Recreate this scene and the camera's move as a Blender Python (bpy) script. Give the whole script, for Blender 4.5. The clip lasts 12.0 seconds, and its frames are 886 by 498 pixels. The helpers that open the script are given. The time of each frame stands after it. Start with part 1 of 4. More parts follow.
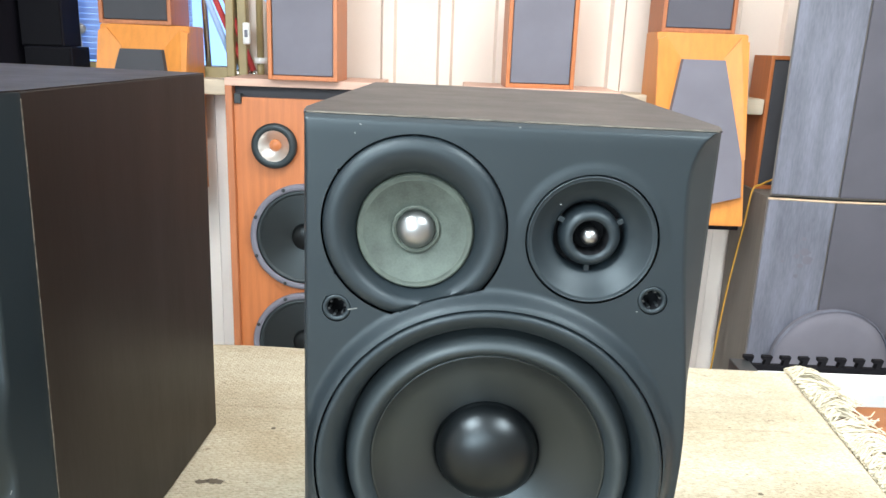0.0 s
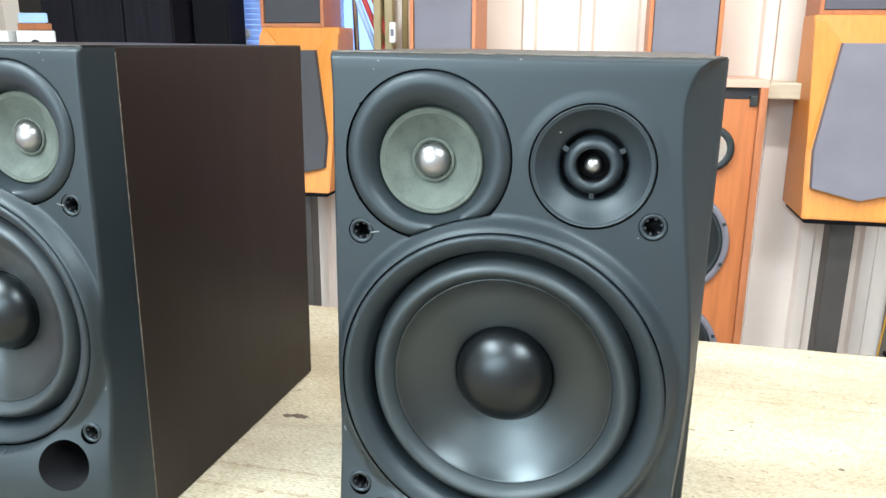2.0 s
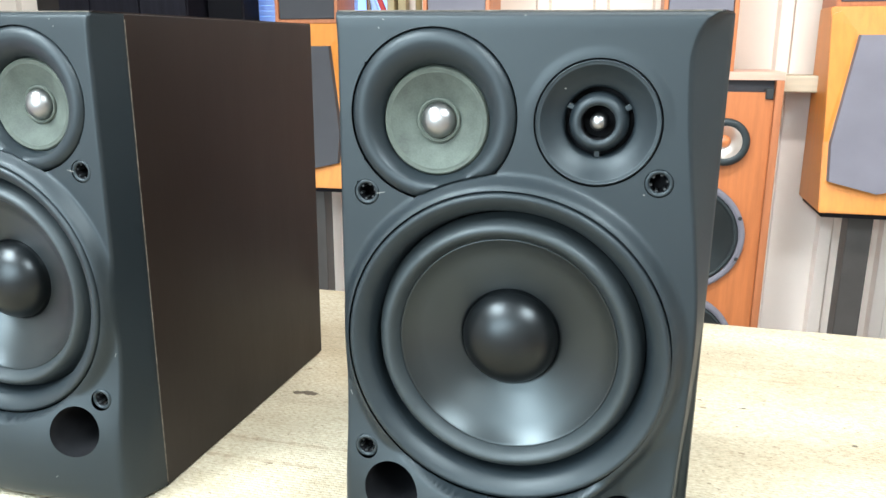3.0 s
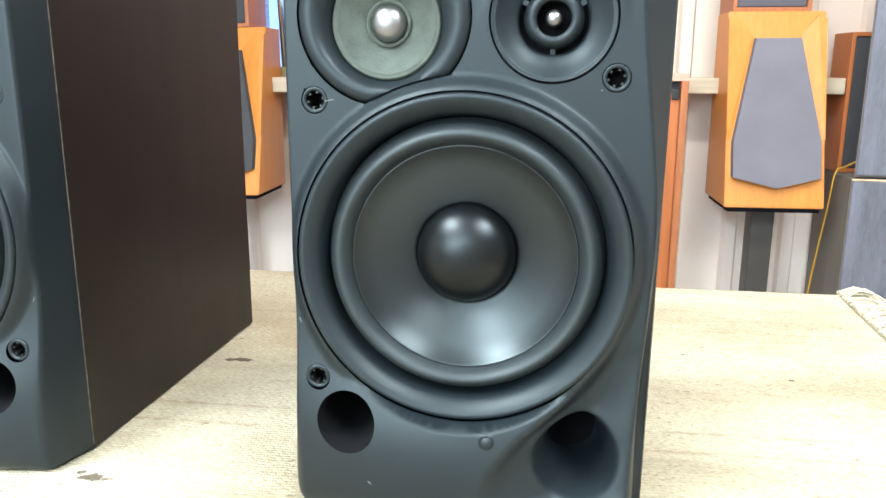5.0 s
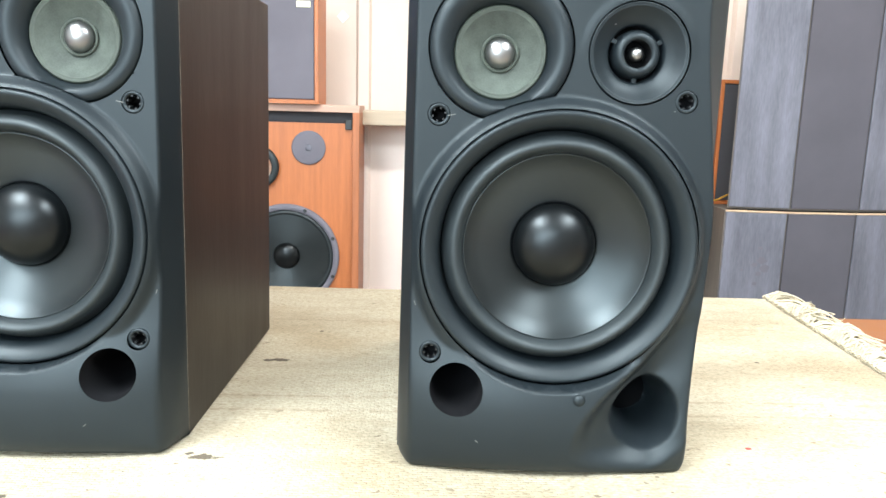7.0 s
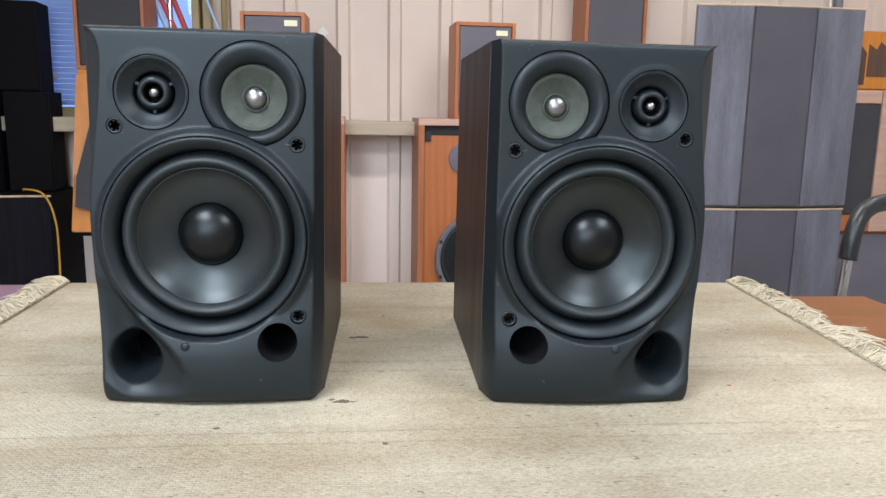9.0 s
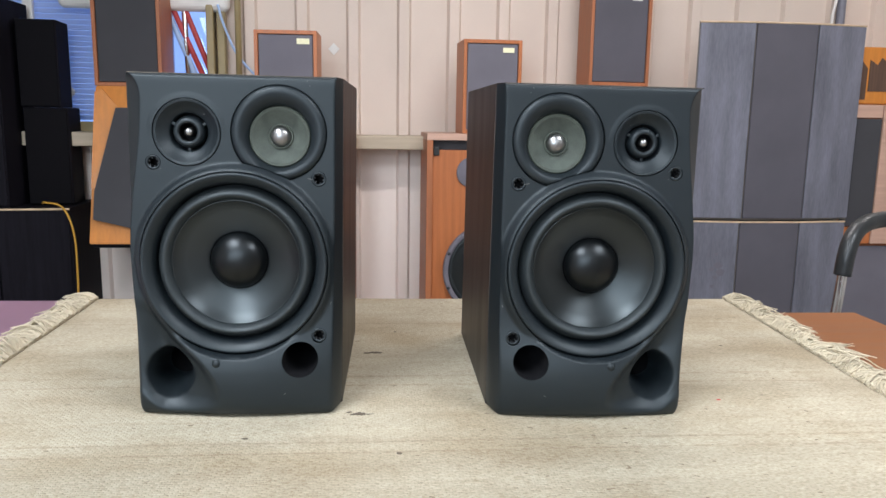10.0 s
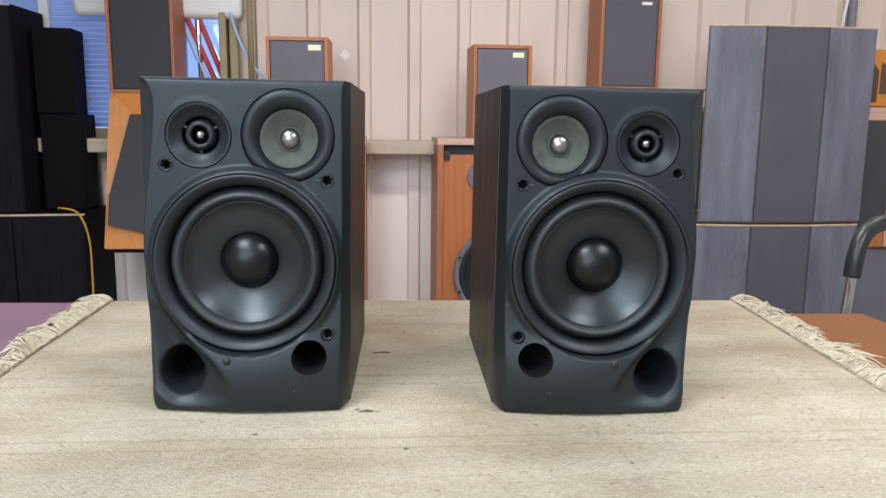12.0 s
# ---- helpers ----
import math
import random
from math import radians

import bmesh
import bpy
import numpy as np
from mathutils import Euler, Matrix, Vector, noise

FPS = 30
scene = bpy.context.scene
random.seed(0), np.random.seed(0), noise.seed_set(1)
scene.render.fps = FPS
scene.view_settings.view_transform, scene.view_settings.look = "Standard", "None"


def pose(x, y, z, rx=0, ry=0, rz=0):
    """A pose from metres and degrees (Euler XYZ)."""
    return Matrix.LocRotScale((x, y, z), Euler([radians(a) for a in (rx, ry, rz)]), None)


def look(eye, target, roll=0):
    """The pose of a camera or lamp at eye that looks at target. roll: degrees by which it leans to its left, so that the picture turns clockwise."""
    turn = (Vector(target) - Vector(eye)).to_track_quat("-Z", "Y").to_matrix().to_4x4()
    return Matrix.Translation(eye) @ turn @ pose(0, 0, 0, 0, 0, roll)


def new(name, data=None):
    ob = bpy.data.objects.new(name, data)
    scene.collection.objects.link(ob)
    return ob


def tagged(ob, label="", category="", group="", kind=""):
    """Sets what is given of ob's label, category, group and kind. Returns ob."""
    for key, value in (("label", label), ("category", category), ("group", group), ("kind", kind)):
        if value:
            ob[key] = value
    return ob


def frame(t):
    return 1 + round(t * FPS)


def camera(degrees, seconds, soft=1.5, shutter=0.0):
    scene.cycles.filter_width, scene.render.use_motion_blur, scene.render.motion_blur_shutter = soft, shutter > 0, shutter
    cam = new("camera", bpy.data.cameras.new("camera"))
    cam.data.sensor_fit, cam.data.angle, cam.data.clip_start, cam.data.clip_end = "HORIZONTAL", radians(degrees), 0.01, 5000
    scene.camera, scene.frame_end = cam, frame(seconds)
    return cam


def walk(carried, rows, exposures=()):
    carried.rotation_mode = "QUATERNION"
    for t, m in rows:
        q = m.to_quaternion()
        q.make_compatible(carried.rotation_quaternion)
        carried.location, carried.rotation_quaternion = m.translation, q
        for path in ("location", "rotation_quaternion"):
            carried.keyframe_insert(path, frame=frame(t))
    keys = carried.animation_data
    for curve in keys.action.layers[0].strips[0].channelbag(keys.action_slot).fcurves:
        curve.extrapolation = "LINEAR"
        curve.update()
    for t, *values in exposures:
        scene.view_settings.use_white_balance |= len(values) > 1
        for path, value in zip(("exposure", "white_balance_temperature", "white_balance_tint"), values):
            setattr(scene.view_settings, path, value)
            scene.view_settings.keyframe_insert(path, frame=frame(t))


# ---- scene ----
cam = camera(60.3, 12.0)
PATH = [
    (0, (0.0026, 0.0017, 1.2818), (-0.0059, 1.6439, 0.8424), 2.1),
    (0.5, (0.0306, -0.0102, 1.2801), (-0.0782, 1.6295, 0.8441), 1.3),
    (1, (0.0519, -0.0161, 1.2758), (-0.1462, 1.6150, 0.8415), 0.7),
    (1.5, (0.0697, -0.0247, 1.2656), (-0.2270, 1.5912, 0.8271), 0.3),
    (2, (0.0824, -0.0306, 1.2521), (-0.2695, 1.5734, 0.8126), 0.3),
    (2.5, (0.0892, -0.0348, 1.2393), (-0.2975, 1.5623, 0.8024), 0),
    (4.3, (0.0824, -0.0348, 1.1908), (-0.2355, 1.5801, 0.7624), -0.4),
    (4.5, (0.0799, -0.0357, 1.1798), (-0.2108, 1.5878, 0.7658), -0.4),
    (5, (0.0663, -0.0374, 1.1670), (-0.1326, 1.6048, 0.7752), -0),
    (5.5, (0.0408, -0.0382, 1.1585), (-0.0654, 1.6167, 0.7871), 0.4),
    (6, (0.0153, -0.0493, 1.1500), (-0.0153, 1.6141, 0.8007), 0.8),
    (6.5, (-0.0247, -0.0808, 1.1466), (0.0076, 1.5869, 0.8168), 1.2),
    (7, (-0.0731, -0.1266, 1.1551), (0.0127, 1.5419, 0.8441), 1.6),
    (7.5, (-0.1190, -0.1751, 1.1628), (0.0213, 1.4917, 0.8593), 1.7),
    (7.7, (-0.1394, -0.1913, 1.1637), (0.0247, 1.4739, 0.8628), 1.7),
    (9.3, (-0.2048, -0.3400, 1.1951), (-0.0102, 1.3209, 0.8891), 1),
    (9.5, (-0.2091, -0.3510, 1.2019), (-0.0145, 1.3107, 0.9002), 1.1),
    (10, (-0.2057, -0.3757, 1.2147), (-0.0298, 1.2903, 0.9248), 0.9),
    (10.5, (-0.2014, -0.3867, 1.2129), (-0.0382, 1.2818, 0.9316), 0.7),
    (11, (-0.2014, -0.3901, 1.2138), (-0.0467, 1.2792, 0.9342), 0.6),
    (11.5, (-0.2023, -0.3901, 1.2138), (-0.0527, 1.2801, 0.9359), 0.6),
    (12, (-0.2006, -0.3910, 1.2112), (-0.0519, 1.2801, 0.9333), 0.6),
]
walk(cam, [(t, look(eye, target, roll)) for t, eye, target, roll in PATH], exposures=[(0, 1.10, 6000, 6), (2.5, 1.25, 6000, 5), (5.5, 1.22, 6100, 5), (6.9, 1.14, 6150, 7), (7.5, 0.58, 6250, 11), (7.8, 0.36, 6250, 12), (9.3, 0.08, 6150, 14), (12, 0.06, 6150, 14)])

scene.render.film_transparent = False

# The plan below is drawn in units of 0.85 m, with the floor at FLOOR; these bring it to metres with the floor at 0.
UNIT, FLOOR = 0.85, -0.32


def placed(m):
    """A pose of the plan, in metres."""
    m = m.copy()
    m.translation = Vector((m.translation.x, m.translation.y, m.translation.z - FLOOR)) * UNIT
    return m


# ---- world and lights ----
world = bpy.data.worlds.new("world")
scene.world = world
world.use_nodes = True
wn = world.node_tree
sky = wn.nodes.new("ShaderNodeTexSky")
sky.sky_type = "NISHITA"
sky.sun_disc = False
sky.sun_elevation = radians(30)
sky.sun_rotation = radians(200)
wn.links.new(sky.outputs[0], wn.nodes["Background"].inputs[0])
wn.nodes["Background"].inputs[1].default_value = 0.12


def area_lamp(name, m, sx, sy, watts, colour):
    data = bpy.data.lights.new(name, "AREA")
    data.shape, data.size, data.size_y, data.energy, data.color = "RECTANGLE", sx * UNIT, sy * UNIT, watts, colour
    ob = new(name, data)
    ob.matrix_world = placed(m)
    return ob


# Unseen ceiling lamps: front two follow dust-cap highlights, rest added to light the back.
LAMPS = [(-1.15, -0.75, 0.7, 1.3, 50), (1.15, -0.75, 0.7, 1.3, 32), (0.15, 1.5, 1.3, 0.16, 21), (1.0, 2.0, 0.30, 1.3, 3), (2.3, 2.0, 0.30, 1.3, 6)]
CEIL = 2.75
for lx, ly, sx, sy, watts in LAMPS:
    area_lamp("unseen_ceiling_lamp", pose(lx, ly, CEIL - 0.1), sx, sy, watts, (1.0, 0.94, 0.88) if ly > 0 else (0.90, 0.97, 1.0))
# daylight through the shop front behind the camera
area_lamp("shop_front_daylight", look((-0.9, -2.9, 1.75), (-0.2, 0.6, 0.9)), 2.8, 1.5, 74, (0.82, 0.94, 1.0))

# ---- materials ----
def mat(name, colour, rough=0.6, metal=0.0, var=0.12, scale=30.0, bump=0.1, dist=0.0006, fine=400.0, stretch=(1, 1, 1), spec=0.5, coat=0.0, dark=None, sheen=(1, 1, 1), ring=0.0):
    m = bpy.data.materials.new(name)
    m.use_nodes = True
    nt = m.node_tree
    b = nt.nodes["Principled BSDF"]
    b.inputs["Roughness"].default_value = rough
    b.inputs["Metallic"].default_value = metal
    b.inputs["Specular IOR Level"].default_value = spec
    b.inputs["Coat Weight"].default_value = coat
    b.inputs["Specular Tint"].default_value = (*sheen, 1)
    if ring:
        # fine concentric moulding marks round the thing's own axis
        b.inputs["Anisotropic"].default_value = ring
        b.inputs["Anisotropic Rotation"].default_value = 0.25
        tangent = nt.nodes.new("ShaderNodeTangent")
        tangent.direction_type, tangent.axis = "RADIAL", "Y"
        nt.links.new(tangent.outputs[0], b.inputs["Tangent"])
    tc = nt.nodes.new("ShaderNodeTexCoord")
    mp = nt.nodes.new("ShaderNodeMapping")
    mp.inputs["Scale"].default_value = stretch
    nt.links.new(tc.outputs["Object"], mp.inputs["Vector"])
    n1 = nt.nodes.new("ShaderNodeTexNoise")
    n1.inputs["Scale"].default_value = scale
    n1.inputs["Detail"].default_value = 6
    n2 = nt.nodes.new("ShaderNodeTexNoise")
    n2.inputs["Scale"].default_value = fine
    n2.inputs["Detail"].default_value = 3
    for n in (n1, n2):
        nt.links.new(mp.outputs[0], n.inputs["Vector"])
    add = nt.nodes.new("ShaderNodeMath")
    add.operation = "MULTIPLY_ADD"
    add.inputs[1].default_value = 0.4
    nt.links.new(n2.outputs[0], add.inputs[0])
    nt.links.new(n1.outputs[0], add.inputs[2])
    ramp = nt.nodes.new("ShaderNodeValToRGB")
    ramp.color_ramp.elements[0].position, ramp.color_ramp.elements[1].position = 0.42, 0.98
    lo = dark or [c * (1 - var) for c in colour]
    hi = [min(1, c * (1 + var)) for c in colour]
    ramp.color_ramp.elements[0].color, ramp.color_ramp.elements[1].color = (*lo, 1), (*hi, 1)
    nt.links.new(add.outputs[0], ramp.inputs[0])
    nt.links.new(ramp.outputs[0], b.inputs["Base Color"])
    rr = nt.nodes.new("ShaderNodeMapRange")
    rr.inputs["From Min"].default_value, rr.inputs["From Max"].default_value = 0.3, 1.0
    rr.inputs["To Min"].default_value, rr.inputs["To Max"].default_value = max(0.02, rough - 0.07), min(1, rough + 0.07)
    nt.links.new(add.outputs[0], rr.inputs[0])
    nt.links.new(rr.outputs[0], b.inputs["Roughness"])
    if bump:
        bn = nt.nodes.new("ShaderNodeBump")
        bn.inputs["Strength"].default_value, bn.inputs["Distance"].default_value = bump, dist
        nt.links.new(n2.outputs[0], bn.inputs["Height"])
        nt.links.new(bn.outputs[0], b.inputs["Normal"])
    return m


def glow(name, colour, strength):
    m = bpy.data.materials.new(name)
    m.use_nodes = True
    b = m.node_tree.nodes["Principled BSDF"]
    b.inputs["Base Color"].default_value = (*colour, 1)
    b.inputs["Emission Color"].default_value = (*colour, 1)
    b.inputs["Emission Strength"].default_value = strength
    return m


GRAIN_Z, GRAIN_X, GRAIN_Y = (9, 9, 0.5), (0.5, 9, 9), (9, 0.5, 9)
M = {
    "baffle": mat("moulded_baffle", (0.0074, 0.0108, 0.0134), 0.47, var=0.12, scale=9, bump=0.10, dist=0.0002, fine=2600, spec=0.43, sheen=(0.90, 0.98, 1.0)),
    "vinyl": mat("dark_vinyl", (0.0088, 0.0054, 0.0042), 0.42, var=0.05, scale=5, bump=0.06, dist=0.0002, fine=90, stretch=(5, 5, 0.7), spec=0.30),
    "worn": mat("worn_vinyl_edge", (0.095, 0.08, 0.062), 0.7, var=0.7, scale=160, bump=0.2),
    "rubber": mat("surround_rubber", (0.014, 0.0178, 0.0196), 0.50, var=0.1, scale=20, bump=0.05, fine=900, sheen=(0.90, 0.98, 1.0)),
    "cone": mat("woofer_cone", (0.0016, 0.0018, 0.0020), 0.42, var=0.1, scale=20, bump=0.02, dist=0.0001, fine=900, spec=0.80, sheen=(0.84, 0.96, 1.0), ring=0.66),
    "cap": mat("dust_cap_gloss", (0.0012, 0.0015, 0.0018), 0.32, var=0.1, scale=30, bump=0.0, fine=900, spec=0.38, sheen=(0.90, 0.97, 1.0)),
    "paper": mat("midrange_paper", (0.049, 0.059, 0.048), 0.8, var=0.45, scale=90, bump=0.4, dist=0.0004, fine=900),
    "paperrim": mat("midrange_rim", (0.050, 0.060, 0.047), 0.7, var=0.3, scale=120, bump=0.2),
    "silver": mat("brushed_aluminium", (0.31, 0.305, 0.30), 0.37, metal=1.0, var=0.05, scale=50, bump=0.0, fine=700),
    # near-black: the shade inside ports, throats and grooves is put into the colour
    "hole": mat("recess_shade_black", (0.005, 0.005, 0.006), 0.75, var=0.2, scale=40, bump=0.05, spec=0.15),
    "plastic": mat("black_plastic", (0.016, 0.018, 0.019), 0.38, var=0.15, scale=40, bump=0.05),
    "chip": mat("pale_chip", (0.14, 0.14, 0.13), 0.7, var=0.2, scale=300),
    "cherry": mat("cherry_veneer", (0.42, 0.135, 0.040), 0.42, var=0.18, scale=7, bump=0.1, fine=60, stretch=GRAIN_Z),
    "cherry2": mat("reddish_veneer", (0.36, 0.125, 0.048), 0.45, var=0.2, scale=7, bump=0.1, fine=60, stretch=GRAIN_Z),
    "oak": mat("honey_veneer", (0.56, 0.205, 0.030), 0.40, var=0.15, scale=6, bump=0.1, fine=60, stretch=GRAIN_Z),
    "pinktop": mat("pale_pinkish_veneer", (0.52, 0.33, 0.25), 0.5, var=0.12, scale=8, bump=0.1, fine=80, stretch=GRAIN_X),
    "cloth": mat("grey_grille_cloth", (0.150, 0.143, 0.170), 0.9, var=0.13, scale=6, bump=0.4, dist=0.0008, fine=1100),
    "cloth2": mat("dark_grille_cloth", (0.05, 0.05, 0.056), 0.9, var=0.13, scale=6, bump=0.4, dist=0.0008, fine=1100),
    "ash": mat("grey_ash_veneer", (0.146, 0.150, 0.186), 0.45, var=0.40, scale=3, bump=0.2, fine=40, stretch=(5, 5, 0.8)),
    "black_ash": mat("black_ash_veneer", (0.0085, 0.0076, 0.0112), 0.7, var=0.5, scale=9, bump=0.3, fine=60, stretch=GRAIN_Z, spec=0.1),
    "brownside": mat("greyish_brown_side", (0.17, 0.15, 0.13), 0.6, var=0.15, scale=8, stretch=GRAIN_Z),
    "tower_cloth": mat("mauve_grey_cloth", (0.092, 0.088, 0.107), 0.85, var=0.16, scale=5, bump=0.4, dist=0.0008, fine=1100),
    "stand": mat("grey_brown_stand_metal", (0.050, 0.045, 0.042), 0.45, var=0.2, scale=12, bump=0.05),
    "bare": mat("bare_dark_board", (0.10, 0.055, 0.035), 0.75, var=0.35, scale=14, stretch=GRAIN_Z),
    "wall": mat("painted_steel_sheet", (0.69, 0.585, 0.505), 0.55, var=0.06, scale=3, bump=0.05, fine=200),
    "wall_low": mat("whiter_sheet", (0.93, 0.83, 0.755), 0.55, var=0.04, scale=3, bump=0.05, fine=200),
    "plain": mat("plaster", (0.58, 0.55, 0.51), 0.8, var=0.05, scale=3),
    "board": mat("unseen_ceiling_grey", (0.36, 0.35, 0.33), 0.85, var=0.08, scale=3),
    "sill": mat("pale_ledge_wood", (0.50, 0.42, 0.31), 0.55, var=0.15, scale=6, stretch=GRAIN_X),
    "floor": mat("concrete_floor", (0.24, 0.22, 0.20), 0.6, var=0.2, scale=4, fine=80),
    "wood": mat("orange_table_veneer", (0.175, 0.060, 0.013), 0.45, var=0.22, scale=6, bump=0.08, fine=70, stretch=GRAIN_X),
    "purple": mat("mauve_table_top", (0.21, 0.12, 0.16), 0.45, var=0.1, scale=10, bump=0.1),
    "olive": mat("olive_metal_frame", (0.30, 0.235, 0.11), 0.45, var=0.15, scale=12, bump=0.05),
    "white": mat("white_plastic", (0.78, 0.77, 0.74), 0.45, var=0.05, scale=20, bump=0.03),
    "label": mat("brass_label", (0.85, 0.82, 0.55), 0.5, var=0.08, scale=90, bump=0.05),
    "red": mat("red_paint", (0.45, 0.05, 0.05), 0.5, var=0.15, scale=20),
    "horn_metal": mat("spun_horn_metal", (0.66, 0.65, 0.62), 0.42, metal=1.0, var=0.05, scale=40, bump=0.02),
    "steel": mat("chromed_tube", (0.62, 0.62, 0.62), 0.18, metal=1.0, var=0.05, scale=20, bump=0.02),
    "cord": mat("yellow_cord", (0.50, 0.27, 0.03), 0.6, var=0.1, scale=60),
    "blind": mat("pale_blue_blind", (0.40, 0.56, 0.85), 0.6, var=0.05, scale=10, bump=0.02),
    "slat_line": mat("gilt_edge", (0.62, 0.46, 0.30), 0.45, var=0.2, scale=40),
    "pole": mat("stand_black", (0.004, 0.0036, 0.005), 0.8, var=0.2, scale=30, spec=0.12),
    "daylight": glow("window_daylight", (0.36, 0.56, 1.0), 0.95),
    "tube": glow("added_lamp_diffuser", (1.0, 0.95, 0.88), 5.0),
}


def rug_material():
    m = bpy.data.materials.new("flat_woven_wool")
    m.use_nodes = True
    nt = m.node_tree
    L = nt.links.new
    b = nt.nodes["Principled BSDF"]
    b.inputs["Roughness"].default_value = 0.92
    b.inputs["Specular IOR Level"].default_value = 0.15
    tc = nt.nodes.new("ShaderNodeTexCoord")

    def noise_node(scale, detail, stretch):
        mp = nt.nodes.new("ShaderNodeMapping")
        mp.inputs["Scale"].default_value = stretch
        L(tc.outputs["Object"], mp.inputs[0])
        n = nt.nodes.new("ShaderNodeTexNoise")
        n.inputs["Scale"].default_value, n.inputs["Detail"].default_value = scale, detail
        L(mp.outputs[0], n.inputs["Vector"])
        return n.outputs[0]

    def ramp_of(value, stops):
        r = nt.nodes.new("ShaderNodeValToRGB")
        els = r.color_ramp.elements
        while len(els) < len(stops):
            els.new(0.5)
        for e, (p, c) in zip(els, stops):
            e.position, e.color = p, (*c, 1)
        L(value, r.inputs[0])
        return r.outputs[0]

    def mix(kind, fac, a, c):
        x = nt.nodes.new("ShaderNodeMix")
        x.data_type, x.blend_type = "RGBA", kind
        if hasattr(fac, "links"):
            L(fac, x.inputs[0])
        else:
            x.inputs[0].default_value = fac
        L(a, x.inputs[6])
        if hasattr(c, "links"):
            L(c, x.inputs[7])
        else:
            x.inputs[7].default_value = (*c, 1)
        return x.outputs[2]

    bands = ramp_of(noise_node(7, 3, (0.15, 1.8, 1)), [(0.30, (0.380, 0.340, 0.262)), (0.45, (0.415, 0.374, 0.290)), (0.60, (0.460, 0.417, 0.325)), (0.72, (0.440, 0.398, 0.309))])
    lines = ramp_of(noise_node(30, 5, (0.45, 3.4, 1)), [(0.33, (0.74, 0.68, 0.60)), (0.44, (1, 1, 1)), (0.62, (1.0, 0.99, 0.96))])
    col = mix("MULTIPLY", 0.25, bands, lines)
    yarn = ramp_of(noise_node(330, 3, (0.8, 1.6, 1)), [(0.35, (0.80, 0.77, 0.72)), (0.48, (0.99, 0.99, 0.98)), (0.68, (1.10, 1.10, 1.09))])
    col = mix("MULTIPLY", 1.0, col, yarn)
    dirt = ramp_of(noise_node(6, 9, (0.8, 1.3, 1)), [(0.36, (0.70, 0.62, 0.52)), (0.54, (1, 1, 1))])
    col = mix("MULTIPLY", 0.6, col, dirt)
    # knots of the weave, row by row
    warp_n = nt.nodes.new("ShaderNodeTexNoise")
    warp_n.inputs["Scale"].default_value = 40
    L(tc.outputs["Object"], warp_n.inputs["Vector"])
    wv = nt.nodes.new("ShaderNodeVectorMath")
    wv.operation = "MULTIPLY_ADD"
    wv.inputs[1].default_value = (0.010, 0.006, 0)
    L(warp_n.outputs["Color"], wv.inputs[0])
    L(tc.outputs["Object"], wv.inputs[2])
    knots = nt.nodes.new("ShaderNodeTexBrick")
    knots.inputs["Scale"].default_value = 1.0
    knots.inputs["Brick Width"].default_value, knots.inputs["Row Height"].default_value = 0.0062, 0.0031
    knots.inputs["Mortar Size"].default_value, knots.inputs["Mortar Smooth"].default_value = 0.0012, 1.0
    knots.inputs["Color1"].default_value, knots.inputs["Color2"].default_value, knots.inputs["Mortar"].default_value = (1.06, 1.06, 1.05, 1), (0.80, 0.78, 0.74, 1), (0.9, 0.88, 0.85, 1)
    L(wv.outputs[0], knots.inputs["Vector"])
    gaps = knots.outputs["Fac"]
    col = mix("MULTIPLY", 0.7, col, knots.outputs["Color"])
    col = mix("MULTIPLY", 0.12, col, ramp_of(gaps, [(0.25, (1.03, 1.03, 1.02)), (1.0, (0.70, 0.66, 0.60))]))
    specks = ramp_of(noise_node(95, 2, (1, 1.6, 1)), [(0.70, (0, 0, 0)), (0.74, (1, 1, 1))])
    col = mix("MIX", specks, col, (0.20, 0.16, 0.11))
    # separate stains: x, y, half length, half width
    wobble = noise_node(130, 3, (1, 1, 1))
    dark, red = (0.07, 0.055, 0.04), (0.42, 0.03, 0.03)
    for x, y, a, c, tint in ((-0.236, 0.684, 0.006, 0.004, dark), (-0.223, 0.686, 0.008, 0.006, dark), (-0.247, 0.441, 0.013, 0.005, dark), (-0.259, 0.447, 0.005, 0.003, dark), (-0.373, 0.373, 0.004, 0.003, dark), (-0.205, 0.33, 0.003, 0.003, dark), (0.244, 0.768, 0.004, 0.003, dark), (-0.19, 0.80, 0.003, 0.003, dark), (0.340, 0.710, 0.004, 0.003, dark), (0.222, 0.470, 0.003, 0.003, red)):
        mp = nt.nodes.new("ShaderNodeMapping")
        x, y, a, c = x * UNIT, y * UNIT, a * UNIT, c * UNIT
        mp.inputs["Location"].default_value = (-x / a, -y / c, 0)
        mp.inputs["Scale"].default_value = (1 / a, 1 / c, 0)
        L(tc.outputs["Object"], mp.inputs[0])
        ln = nt.nodes.new("ShaderNodeVectorMath")
        ln.operation = "LENGTH"
        L(mp.outputs[0], ln.inputs[0])
        ma = nt.nodes.new("ShaderNodeMath")
        ma.operation = "MULTIPLY_ADD"
        L(wobble, ma.inputs[0])
        ma.inputs[1].default_value = 2.4
        L(ln.outputs["Value"], ma.inputs[2])
        col = mix("MIX", step_down(nt, ma.outputs[0], 2.0, 2.25), col, tint)
    # dotted brownish rows woven across the rug
    for y in (0.577, 0.541, 0.360, 0.333, 0.85):
        mp = nt.nodes.new("ShaderNodeMapping")
        mp.inputs["Location"].default_value = (0, -y * UNIT / 0.0032, 0)
        mp.inputs["Scale"].default_value = (0, 1 / 0.0032, 0)
        L(tc.outputs["Object"], mp.inputs[0])
        ln = nt.nodes.new("ShaderNodeVectorMath")
